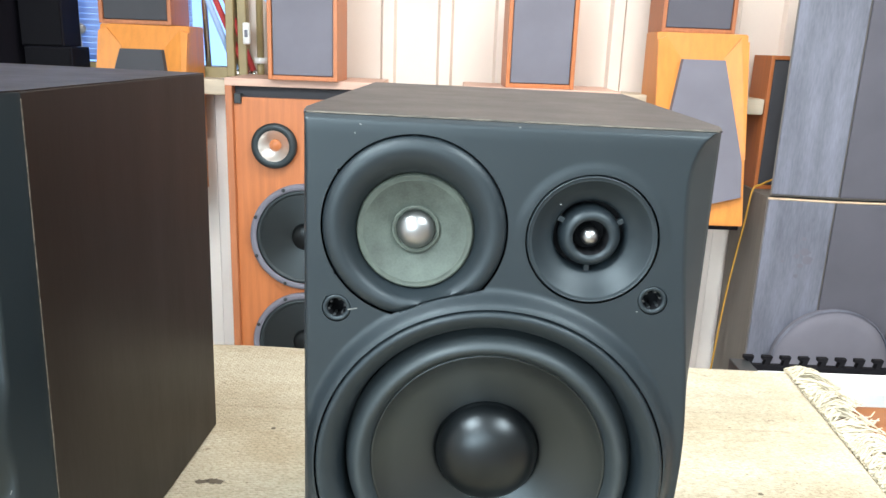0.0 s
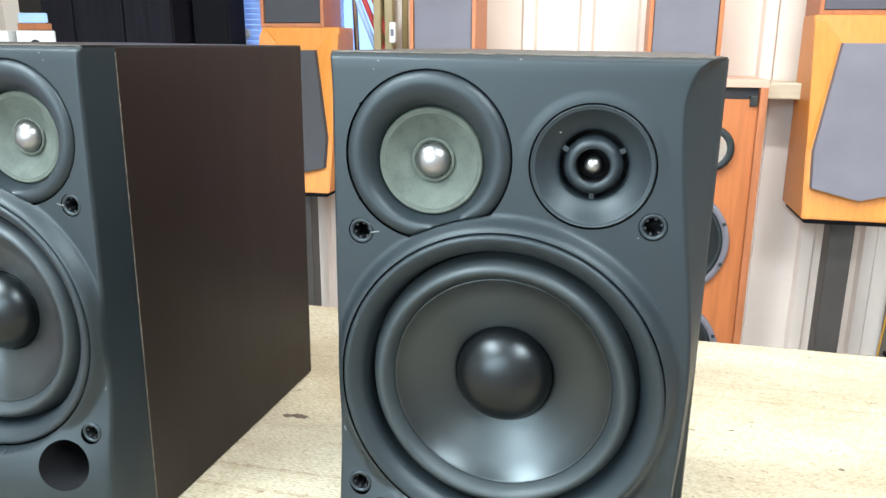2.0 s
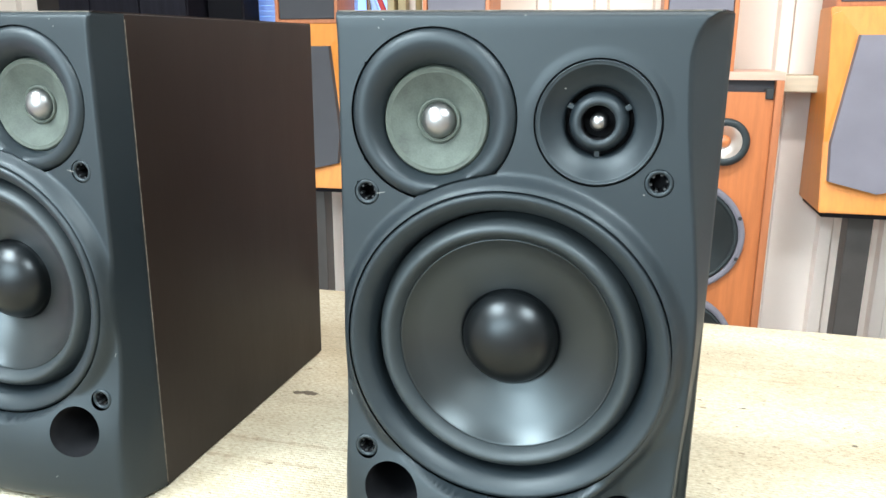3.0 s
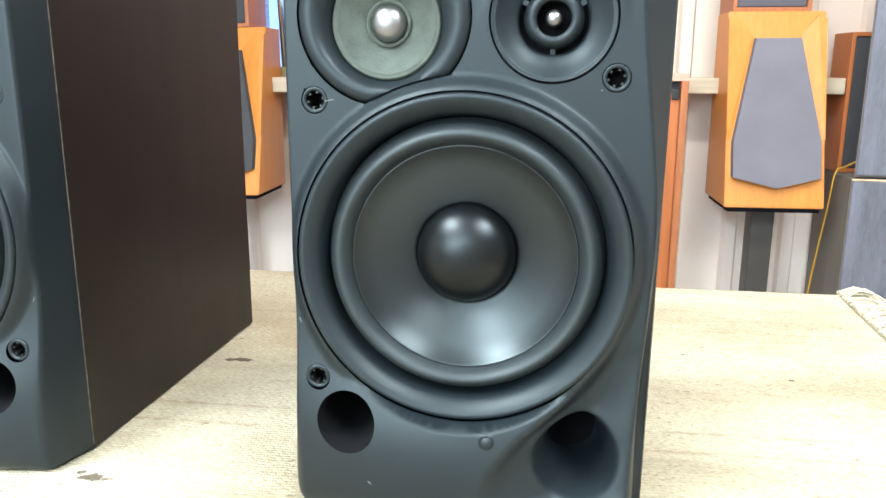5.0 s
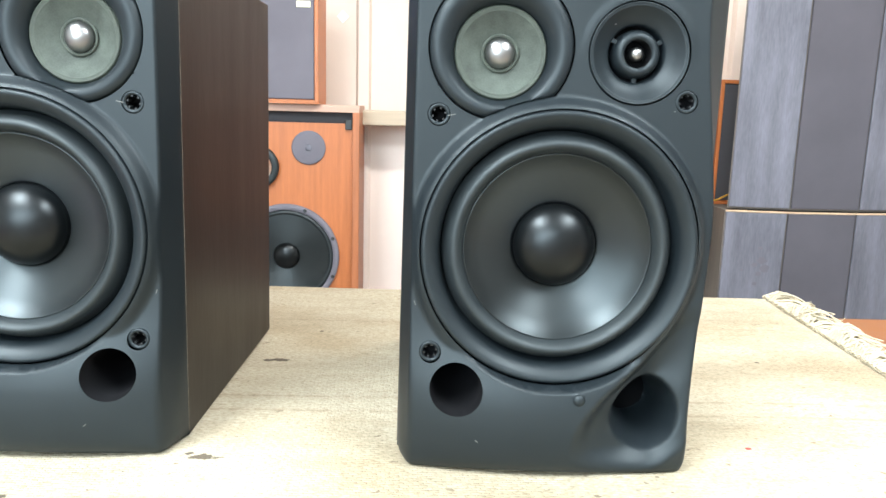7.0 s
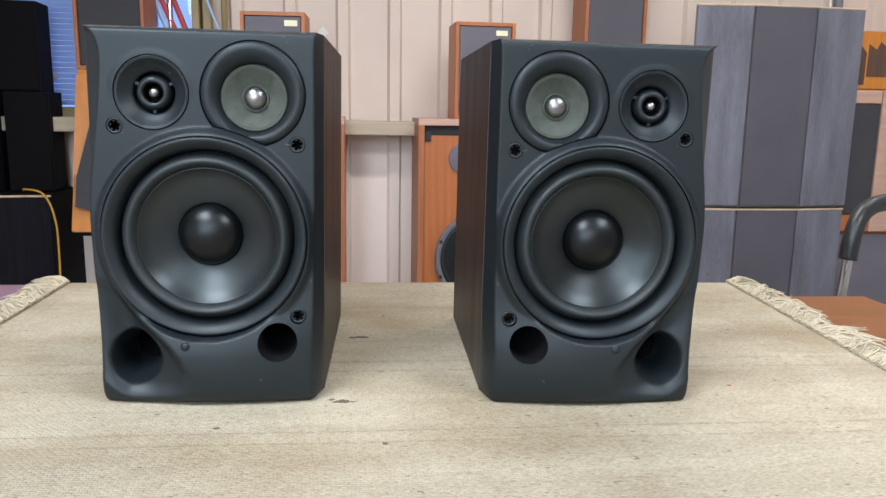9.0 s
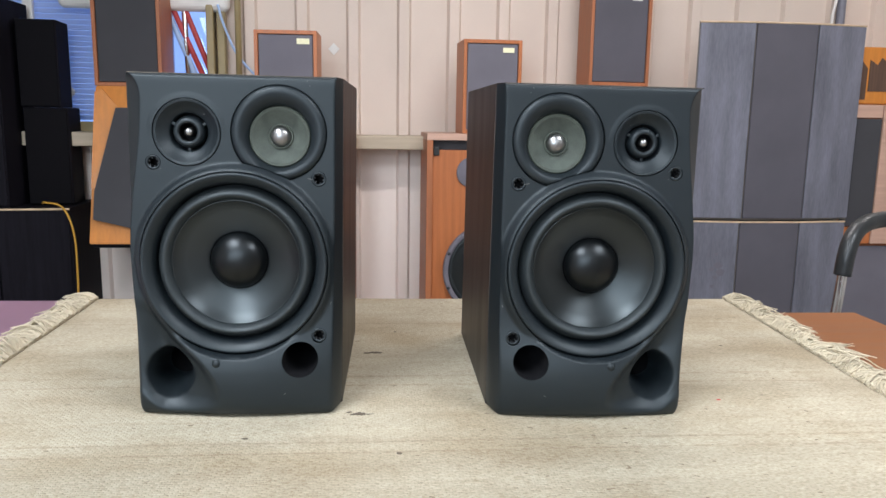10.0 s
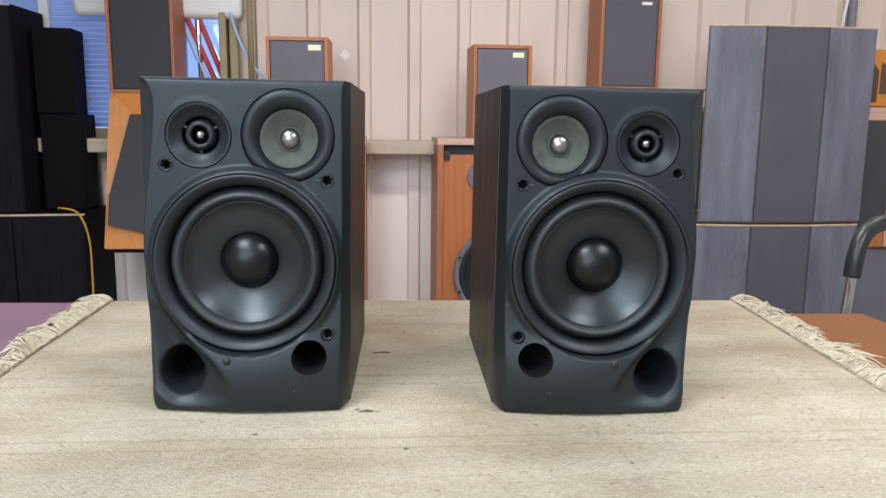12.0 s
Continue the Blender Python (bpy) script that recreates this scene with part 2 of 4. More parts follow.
        ln.operation = "LENGTH"
        L(mp.outputs[0], ln.inputs[0])
        ma = nt.nodes.new("ShaderNodeMath")
        ma.operation = "MULTIPLY_ADD"
        L(wobble, ma.inputs[0])
        ma.inputs[1].default_value = 3.0
        L(ln.outputs["Value"], ma.inputs[2])
        half = nt.nodes.new("ShaderNodeMath")
        half.operation = "MULTIPLY"
        half.inputs[1].default_value = 0.65
        L(step_down(nt, ma.outputs[0], 1.55, 2.1), half.inputs[0])
        col = mix("MIX", half.outputs[0], col, (0.26, 0.20, 0.135))
    L(col, b.inputs["Base Color"])
    # relief of the knots
    h = nt.nodes.new("ShaderNodeMath")
    h.operation = "MULTIPLY_ADD"
    h.inputs[1].default_value = -0.75
    L(gaps, h.inputs[0])
    L(noise_node(210, 3, (0.8, 1.4, 1)), h.inputs[2])
    bn = nt.nodes.new("ShaderNodeBump")
    bn.inputs["Strength"].default_value, bn.inputs["Distance"].default_value = 0.5, 0.0014
    L(h.outputs[0], bn.inputs["Height"])
    L(bn.outputs[0], b.inputs["Normal"])
    return m


def step_down(nt, value, a, b):
    r = nt.nodes.new("ShaderNodeMapRange")
    r.inputs["From Min"].default_value, r.inputs["From Max"].default_value = a, b
    r.inputs["To Min"].default_value, r.inputs["To Max"].default_value = 0.9, 0.0
    nt.links.new(value, r.inputs[0])
    return r.outputs[0]


def blind_material():
    """Thin painted slats that let some of the daylight through."""
    m = mat("pale_blue_blind_slat", (0.55, 0.64, 0.86), 0.6, var=0.05, scale=10, bump=0.02)
    nt = m.node_tree
    through_light = nt.nodes.new("ShaderNodeBsdfTranslucent")
    through_light.inputs["Color"].default_value = (0.80, 0.86, 1.0, 1)
    blend = nt.nodes.new("ShaderNodeMixShader")
    blend.inputs[0].default_value = 0.6
    nt.links.new(nt.nodes["Principled BSDF"].outputs[0], blend.inputs[1])
    nt.links.new(through_light.outputs[0], blend.inputs[2])
    nt.links.new(blend.outputs[0], nt.nodes["Material Output"].inputs["Surface"])
    return m


M["slat"] = blind_material()
M["rug"] = rug_material()
M["fringe"] = mat("cream_fringe_wool", (0.50, 0.435, 0.315), 0.9, var=0.2, scale=60, bump=0.3, fine=600)


# ---- mesh helpers ----
def mesh_object(name, bm, material, smooth=False):
    me = bpy.data.meshes.new(name)
    bmesh.ops.scale(bm, vec=(UNIT, UNIT, UNIT), verts=bm.verts)
    bm.to_mesh(me)
    bm.free()
    if smooth:
        for p in me.polygons:
            p.use_smooth = True
    for m in (material if isinstance(material, (list, tuple)) else [material]):
        me.materials.append(m)
    return new(name, me)


def part(name, bm, material, parent, label="", smooth=False):
    ob = mesh_object(name, bm, material, smooth)
    ob.parent = parent
    if label:
        ob["label"] = label
    return ob


def thing(name, m, label, category, group="", kind=""):
    ob = new(name)
    ob.matrix_world = placed(m)
    ob.empty_display_size = 0.05
    return tagged(ob, label, category, group, kind)


def box(x0, x1, y0, y1, z0, z1, bevel=0.0, bm=None, seg=2):
    bm = bm or bmesh.new()
    out = bmesh.ops.create_cube(bm, size=1.0)
    vs = out["verts"]
    bmesh.ops.scale(bm, vec=(x1 - x0, y1 - y0, z1 - z0), verts=vs)
    bmesh.ops.translate(bm, vec=((x0 + x1) / 2, (y0 + y1) / 2, (z0 + z1) / 2), verts=vs)
    if bevel:
        es = list({e for v in vs for e in v.link_edges})
        bmesh.ops.bevel(bm, geom=es, offset=bevel, segments=seg, affect="EDGES", profile=0.5)
    return bm


def prism(points, y0, y1, bevel=0.0):
    """A prism of a front outline (x, z), from y0 to y1."""
    bm = bmesh.new()
    a = [bm.verts.new((x, y0, z)) for x, z in points]
    b = [bm.verts.new((x, y1, z)) for x, z in points]
    bm.faces.new(a)
    bm.faces.new(b[::-1])
    n = len(points)
    for i in range(n):
        bm.faces.new((a[i], b[i], b[(i + 1) % n], a[(i + 1) % n]))
    bmesh.ops.recalc_face_normals(bm, faces=bm.faces)
    if bevel:
        bmesh.ops.bevel(bm, geom=list(bm.edges), offset=bevel, segments=2, affect="EDGES")
    return bm


def loft(bottom, top):
    """A closed solid between two rings of four corners each."""
    bm = bmesh.new()
    a = [bm.verts.new(p) for p in bottom]
    b = [bm.verts.new(p) for p in top]
    bm.faces.new(a[::-1])
    bm.faces.new(b)
    n = len(a)
    for i in range(n):
        bm.faces.new((a[i], a[(i + 1) % n], b[(i + 1) % n], b[i]))
    bmesh.ops.recalc_face_normals(bm, faces=bm.faces)
    return bm


def lathe(profile, cx, cz, base=0.0, n=96, warp=None):
    """A turned shape about an axis along y: profile of (radius, how far forward)."""
    bm = bmesh.new()
    rings = []
    for r, p in profile:
        ring = []
        for i in range(1 if r == 0 else n):
            a = 2 * math.pi * i / n
            x, z = cx + r * math.cos(a), cz + r * math.sin(a)
            if warp:
                x, z = warp(x, z)
            ring.append(bm.verts.new((x, base - p, z)))
        rings.append(ring)
    for u, v in zip(rings, rings[1:]):
        for i in range(n):
            q = [u[i % len(u)], u[(i + 1) % len(u)], v[(i + 1) % len(v)], v[i % len(v)]]
            q = list(dict.fromkeys(q))
            if len(q) > 2:
                bm.faces.new(q)
    bmesh.ops.recalc_face_normals(bm, faces=bm.faces)
    return bm


def arc(r0, p0, r1, p1, height, n=10):
    """Points of a rounded roll from (r0, p0) to (r1, p1)."""
    return [(r0 + (r1 - r0) * i / n, p0 + (p1 - p0) * i / n + height * math.sin(math.pi * i / n) ** 0.8) for i in range(n + 1)]


def dome(r, p0, height, n=12):
    return [(r * math.cos(a), p0 + height * math.sin(a)) for a in (math.pi / 2 * i / n for i in range(n))] + [(0, p0 + height)]


def tube(points, radius, sides=8, bm=None, taper=1.0):
    """A round bar along a line of points."""
    bm = bm or bmesh.new()
    pts = [Vector(p) for p in points]
    rings, side = [], None
    for i, p in enumerate(pts):
        d = (pts[min(i + 1, len(pts) - 1)] - pts[max(i - 1, 0)]).normalized()
        if side is None:
            side = d.cross(Vector((0, 0, 1)) if abs(d.z) < 0.9 else Vector((1, 0, 0)))
        side = (side - d * side.dot(d)).normalized()
        up = side.cross(d)
        r = radius * (1 + (taper - 1) * i / (len(pts) - 1))
        rings.append([bm.verts.new(p + r * (math.cos(2 * math.pi * k / sides) * side + math.sin(2 * math.pi * k / sides) * up)) for k in range(sides)])
    for u, v in zip(rings, rings[1:]):
        for k in range(sides):
            bm.faces.new((u[k], u[(k + 1) % sides], v[(k + 1) % sides], v[k]))
    bm.faces.new(rings[0][::-1])
    bm.faces.new(rings[-1])
    return bm


def curve_points(ctrl, n=24):
    """A smooth line through control points (Catmull-Rom)."""
    c = [Vector(p) for p in ctrl]
    c = [2 * c[0] - c[1]] + c + [2 * c[-1] - c[-2]]
    out = []
    for i in range(1, len(c) - 2):
        for k in range(n):
            t = k / n
            a, b, d, e = c[i - 1], c[i], c[i + 1], c[i + 2]
            out.append(0.5 * (2 * b + (d - a) * t + (2 * a - 5 * b + 4 * d - e) * t * t + (3 * b - a - 3 * d + e) * t ** 3))
    return out + [c[-2]]


def setting(name, bm, material, label, smooth=False):
    ob = mesh_object(name, bm, material, smooth)
    ob.matrix_world = placed(pose(0, 0, 0))
    return tagged(ob, label, kind="structure")


# ---- the room ----
X0, X1, Y0, Y1 = -3.2, 3.6, -3.0, 3.5
FLOOR_T = 0.1
setting("floor", box(X0 - 0.2, X1 + 0.2, Y0 - 0.2, Y1 + 0.2, FLOOR - FLOOR_T, FLOOR), M["floor"], "grey concrete workshop floor")
# unseen ceiling, its grey chosen to dim reflections and bounce light
setting("ceiling", box(X0 - 0.2, X1 + 0.2, Y0 - 0.2, Y1 + 0.2, CEIL, CEIL + 0.1), M["board"], "unseen plain ceiling, greyed to dim reflections and bounce")
# plain walls added to close the room; their tone sets the bounce
setting("wall_west", box(X0 - 0.15, X0, Y0, Y1, FLOOR, CEIL), M["plain"], "plain pale side wall")
setting("wall_east", box(X1, X1 + 0.15, Y0, Y1, FLOOR, CEIL), M["plain"], "plain pale side wall")
setting("wall_south", box(X0 - 0.15, X1 + 0.15, Y0 - 0.15, Y0, FLOOR, CEIL), M["plain"], "plain wall at the shop front side")

WIN = (-2.55, -0.985, 1.06, 2.2)


def ribbed_sheet(x0, x1, z0, z1, y):
    """A steel sheet with narrow flutes every quarter metre, with thickness."""
    bm = bmesh.new()
    xs = [(x0, 0.0)]
    k = math.ceil((x0 + 0.039 + 0.04) / 0.2505)
    while True:
        c = -0.039 + 0.2505 * k
        if c + 0.045 > x1:
            break
        xs += [(c - 0.036, 0.0), (c - 0.024, -0.026), (c + 0.024, -0.026), (c + 0.036, 0.0)]
        k += 1
    xs.append((x1, 0.0))
    for back in (0, 1):
        row = [(x, y + d + 0.06 * back) if back == 0 else (x, y + 0.06) for x, d in xs]
        lo = [bm.verts.new((x, yy, z0)) for x, yy in row]
        hi = [bm.verts.new((x, yy, z1)) for x, yy in row]
        if back == 0:
            f_lo, f_hi = lo, hi
        for i in range(len(row) - 1):
            bm.faces.new((lo[i], lo[i + 1], hi[i + 1], hi[i]))
    for i in range(len(xs) - 1):
        bm.faces.new((f_lo[i], f_lo[i + 1], lo[i + 1], lo[i]))
        bm.faces.new((f_hi[i], f_hi[i + 1], hi[i + 1], hi[i]))
    for i in (0, -1):
        bm.faces.new((f_lo[i], lo[i], hi[i], f_hi[i]))
    bmesh.ops.recalc_face_normals(bm, faces=bm.faces)
    return bm


wall_north = setting("wall_north", ribbed_sheet(WIN[1], X1, 0.98, CEIL, Y1), M["wall"], "beige painted fluted sheet wall")
part("wall_panel", ribbed_sheet(WIN[1], X1, FLOOR, 0.98, Y1), M["wall_low"], wall_north, "whiter fluted sheet below the ledge")
part("wall_panel", ribbed_sheet(X0, WIN[1], FLOOR, WIN[2], Y1), M["wall_low"], wall_north)
part("wall_panel", ribbed_sheet(X0, WIN[1] - 0.0, WIN[3], CEIL, Y1), M["wall"], wall_north)
part("wall_panel", ribbed_sheet(X0, WIN[0], WIN[2], WIN[3], Y1), M["wall"], wall_north)
ledge = setting("ledge", box(X0 + 0.01, 1.312, 3.27, 3.475, 0.950, 1.015, 0.006), M["sill"], "pale wooden ledge along the fluted wall")

window = setting("window_1", box(WIN[0] - 0.05, WIN[1] + 0.01, 3.42, 3.56, WIN[2] - 0.05, WIN[2], 0.004), M["olive"], "olive metal window with a pale blue slatted blind")
part("window_frame", box(WIN[1] - 0.0, WIN[1] + 0.035, 3.40, 3.478, 1.02, WIN[3] + 0.05, 0.005), M["olive"], window)
part("window_frame", box(WIN[1] + 0.046, WIN[1] + 0.085, 3.42, 3.478, 1.02, WIN[3] + 0.05, 0.005), M["olive"], window)
part("window_frame", box(-1.835, -1.79, 3.46, 3.49, WIN[2], WIN[3], 0.004), M["white"], window, "white mullion")
pane = part("pane", box(WIN[0], WIN[1], 3.545, 3.55, WIN[2], WIN[3]), M["white"], window)
slat = None
for i in range(44):
    z = WIN[2] + 0.02 + 0.025 * i
    if slat is None:
        slat = part("blind_slat", box(WIN[0] + 0.02, -1.16, 3.50, 3.512, -0.0115, 0.0115, 0.003), M["slat"], window)
        slat.location.z = z * UNIT
    else:
        o = new("blind_slat", slat.data)
        o.parent = window
        o.location.z = z * UNIT
setting("backdrop", box(WIN[0] - 0.5, WIN[1] + 0.4, 3.9, 3.92, 0.6, 2.7), M["daylight"], "plain bluish daylight outside the window")
glass = bpy.data.materials.new("window_glass")
glass.use_nodes = True
glass.node_tree.nodes["Principled BSDF"].inputs["Transmission Weight"].default_value = 1.0
glass.node_tree.nodes["Principled BSDF"].inputs["Roughness"].default_value = 0.02
pane.data.materials[0] = glass
pane.visible_shadow = False

# batten bodies added out of view, one at each ceiling lamp
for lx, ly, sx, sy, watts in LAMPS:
    t = thing("ceiling_light", pose(lx, ly, CEIL), "unseen white ceiling batten added round an area lamp", "ceiling light", "ceiling battens")
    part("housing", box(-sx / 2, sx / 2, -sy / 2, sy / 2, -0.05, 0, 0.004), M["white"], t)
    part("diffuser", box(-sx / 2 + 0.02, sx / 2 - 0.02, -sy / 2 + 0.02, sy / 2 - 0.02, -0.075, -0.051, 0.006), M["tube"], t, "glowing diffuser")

# ---- tables and rug ----
TOP = 0.7498
LEAN = 0.0098  # the tables fall a little towards +x


def top_at(x):
    """Height of the sloping table plane."""
    return TOP - LEAN * (x - 0.0345)


def lean(bm, x_mid, from_z):
    """Lets the upper part of a piece follow the slope of the tables."""
    for v in bm.verts:
        if v.co.z > from_z:
            v.co.z += top_at(v.co.x + x_mid) - TOP
    return bm



def table(name, x0, x1, y0, y1, material, label, top=TOP - 0.006):
    t = thing(name, pose((x0 + x1) / 2, (y0 + y1) / 2, 0), label, "table")
    w, d = (x1 - x0) / 2, (y1 - y0) / 2
    xm = (x0 + x1) / 2
    part("tabletop", lean(box(-w, w, -d, d, top - 0.03, top, 0.003), xm, -9), material, t)
    part("apron", lean(box(-w + 0.05, w - 0.05, -d + 0.06, d - 0.06, top - 0.11, top - 0.03, 0.002), xm, -9), material, t)
    for sx in (-1, 1):
        for sy in (-1, 1):
            part("leg", lean(box(sx * (w - 0.07) - 0.025, sx * (w - 0.07) + 0.025, sy * (d - 0.08) - 0.025, sy * (d - 0.08) + 0.025, FLOOR, top - 0.11, 0.003), xm, FLOOR + 0.1), material, t)
    return t


table("mauve_table", -1.75, 0.40, -0.10, 1.045, M["purple"], "long table with a mauve top under the rug")
table("wooden_table", 0.405, 0.735, -0.25, 0.948, M["wood"], "orange-brown veneered wooden table beside the rug")

RX0, RY0, RY1 = -0.752, 0.02, 1.045


def right_edge(y):
    """The rug lies slightly askew: its right edge runs outwards with y."""
    return 0.430 + 0.077 * (y - RY0)


def rug_z(x, y):
    return top_at(x) + 0.0012 * noise.noise((x * 5, y * 5, 3))


def rug_mesh():
    bm = bmesh.new()
    nx, ny = 130, 110
    grid = []
    for back in (0, 1):
        rows = []
        for j in range(ny + 1):
            v = j / ny
            row = []
            for i in range(nx + 1):
                u = i / nx
                y = RY0 + (RY1 - RY0) * v
                x = RX0 + (right_edge(y) - RX0) * u
                if i in (0, nx):
                    x += 0.006 * noise.noise((y * 9, i, 0))
                if j == ny:
                    y += 0.006 * noise.noise((x * 6, 5, 0)) - 0.012 * (u > 0.5) * (u - 0.5)
                row.append(bm.verts.new((x, y, rug_z(x, y) - (0.005 if back else 0) - (0.0035 if j == ny or i in (0, nx) else 0) * (1 - back))))
            rows.append(row)
        for j in range(ny):
            for i in range(nx):
                q = (rows[j][i], rows[j][i + 1], rows[j + 1][i + 1], rows[j + 1][i])
                bm.faces.new(q if not back else q[::-1])
        grid.append(rows)
    f, b = grid
    rim = [(0, i) for i in range(nx)] + [(j, nx) for j in range(ny)] + [(ny, nx - i) for i in range(nx)] + [(ny - j, 0) for j in range(ny)]
    for k in range(len(rim)):
        a, c = rim[k], rim[(k + 1) % len(rim)]
        bm.faces.new((f[a[0]][a[1]], b[a[0]][a[1]], b[c[0]][c[1]], f[c[0]][c[1]]))
    bmesh.ops.recalc_face_normals(bm, faces=bm.faces)
    return bm


rug = thing("rug", pose(0, 0, 0), "beige flat-woven wool rug with cream fringe, stained", "rug")
part("weave", rug_mesh(), M["rug"], rug, smooth=True)
rng = random.Random(4)
for side, edge_at in ((-1, lambda y: RX0), (1, right_edge)):
    bm = bmesh.new()
    y = RY0
    while y < RY1 - 0.002:
        xe = edge_at(y)
        lie = top_at(xe)
        lean = 0.8 * noise.noise((y * 9, side, 1)) + rng.uniform(-0.6, 0.6)
        length = 0.052 + 0.030 * noise.noise((y * 14, side, 7)) + rng.uniform(-0.016, 0.016)
        rise = 0.006 + 0.022 * max(0, noise.noise((y * 18, side, 4)) + 0.25)
        curl = rng.uniform(-0.5, 0.5)
        for k in range(15):
            y0 = y + rng.uniform(-0.006, 0.006)
            l = max(0.012, length * rng.uniform(0.65, 1.12))
            a = lean + rng.uniform(-0.22, 0.22)
            up = rise * rng.uniform(0.3, 1.2)
            pts = []
            for s in range(7):
                q = s / 6
                pinch = 1 - 0.75 * math.sin(math.pi * min(1, q * 1.1))
                pts.append((xe + side * (l * q * (1 - 0.25 * abs(a) * q) - 0.004), y + (y0 - y) * pinch + a * l * q + curl * l * q * q + 0.0040 * math.sin((6 + k % 4) * q + 1.7 * k), lie - 0.0035 + 0.0005 * k + up * math.sin(math.pi * min(1, q * 1.1)) * (1 - 0.4 * q)))
            tube(pts, rng.uniform(0.0010, 0.0017), 4, bm, 0.6)
        y += rng.uniform(0.009, 0.014)
    seam = []
    for j in range(81):
        y = RY0 + 0.005 + (RY1 - RY0 - 0.02) * j / 80
        x = edge_at(y) - side * 0.034 + 0.003 * noise.noise((j * 0.37, side, 2))
        seam.append((x, y, rug_z(x, y) - 0.0002))
    part("border_cord", tube(seam, 0.0005, 6), M["rug"], rug, "woven border line", True)
    tagged(part("fringe", bm, M["fringe"], rug, "tangled cream wool fringe"), kind="stuff")

# ---- the two monitor loudspeakers ----
W2, H, DEPTH = 0.124, 0.396, 0.322
WOOF, MID, TWEET, PORT = (-0.0020, 0.1815, 0.1078), (-0.0533, 0.3328, 0.0547), (0.0498, 0.3316, 0.0385), (-0.0775, 0.0697, 0.0208)
CUT = 0.1165  # radius round the woofer that cuts the midrange's ring
THROAT = (0.0765, 0.0500, 0.0188, 0.0183)
SOCKETS = [(-0.0982, 0.2815, 0.0087), (0.0883, 0.2973, 0.0087), (-0.0988, 0.0972, 0.0087)]
PROFILE = [(0.0, 0.0395), (0.002, 0.0455), (0.006, 0.0505), (0.012, 0.0540), (0.020, 0.0565), (0.035, 0.0585), (0.050, 0.0585), (0.066, 0.0565), (0.080, 0.0515), (0.098, 0.0435), (0.115, 0.0365), (0.135, 0.0320), (0.16, 0.0302), (0.388, 0.0302), (0.3930, 0.0298), (0.3948, 0.0288), (0.3956, 0.0274), (0.396, 0.0257)]


def smooth(a, b, v):
    t = max(0.0, min(1.0, (v - a) / (b - a)))
    return t * t * (3 - 2 * t)


def profile_at(z):
    k = min(0.010, 0.001 + 0.4 * z) if z < 0.3 else 0.0015
    return sum(profile_line(min(H, max(0.0, z + d * k / 4))) for d in range(-4, 5)) / 9


def profile_line(z):
    for (z0, p0), (z1, p1) in zip(PROFILE, PROFILE[1:]):
        if z <= z1:
            return p0 + (p1 - p0) * (z - z0) / (z1 - z0)
    return PROFILE[-1][1]


def soft_min(a, b, k):
    h = max(0.0, min(1.0, 0.5 + 0.5 * (b - a) / k))
    return b + (a - b) * h - k * h * (1 - h)


def bevel_width(x, z):
    """The bevels run out towards the top corners in a quick curve."""
    u = min(1.0, max(0.0, (z - 0.366) / 0.030))
    run_out = 0.35 + 0.65 * math.sqrt(1 - u * u)
    if x < 0:
        return (0.0095 - 0.0018 * smooth(0.08, 0.26, z)) * (0.55 + 0.45 * run_out)
    return (0.0055 + 0.0185 * smooth(0.185, 0.375, z)) * run_out


def baffle_column(i, nx, z):
    """Columns of the moulding gather at the crease of the bevel."""
    step = 2 * W2 / nx
    x = -W2 + step * i
    s, w = W2 - abs(x), bevel_width(x, z)
    if s < 8 * step:
        s = s * w / (8 * step)
    elif s < 24 * step:
        s = w + (s - 8 * step) * (24 * step - w) / (16 * step)
    return math.copysign(W2 - s, x)


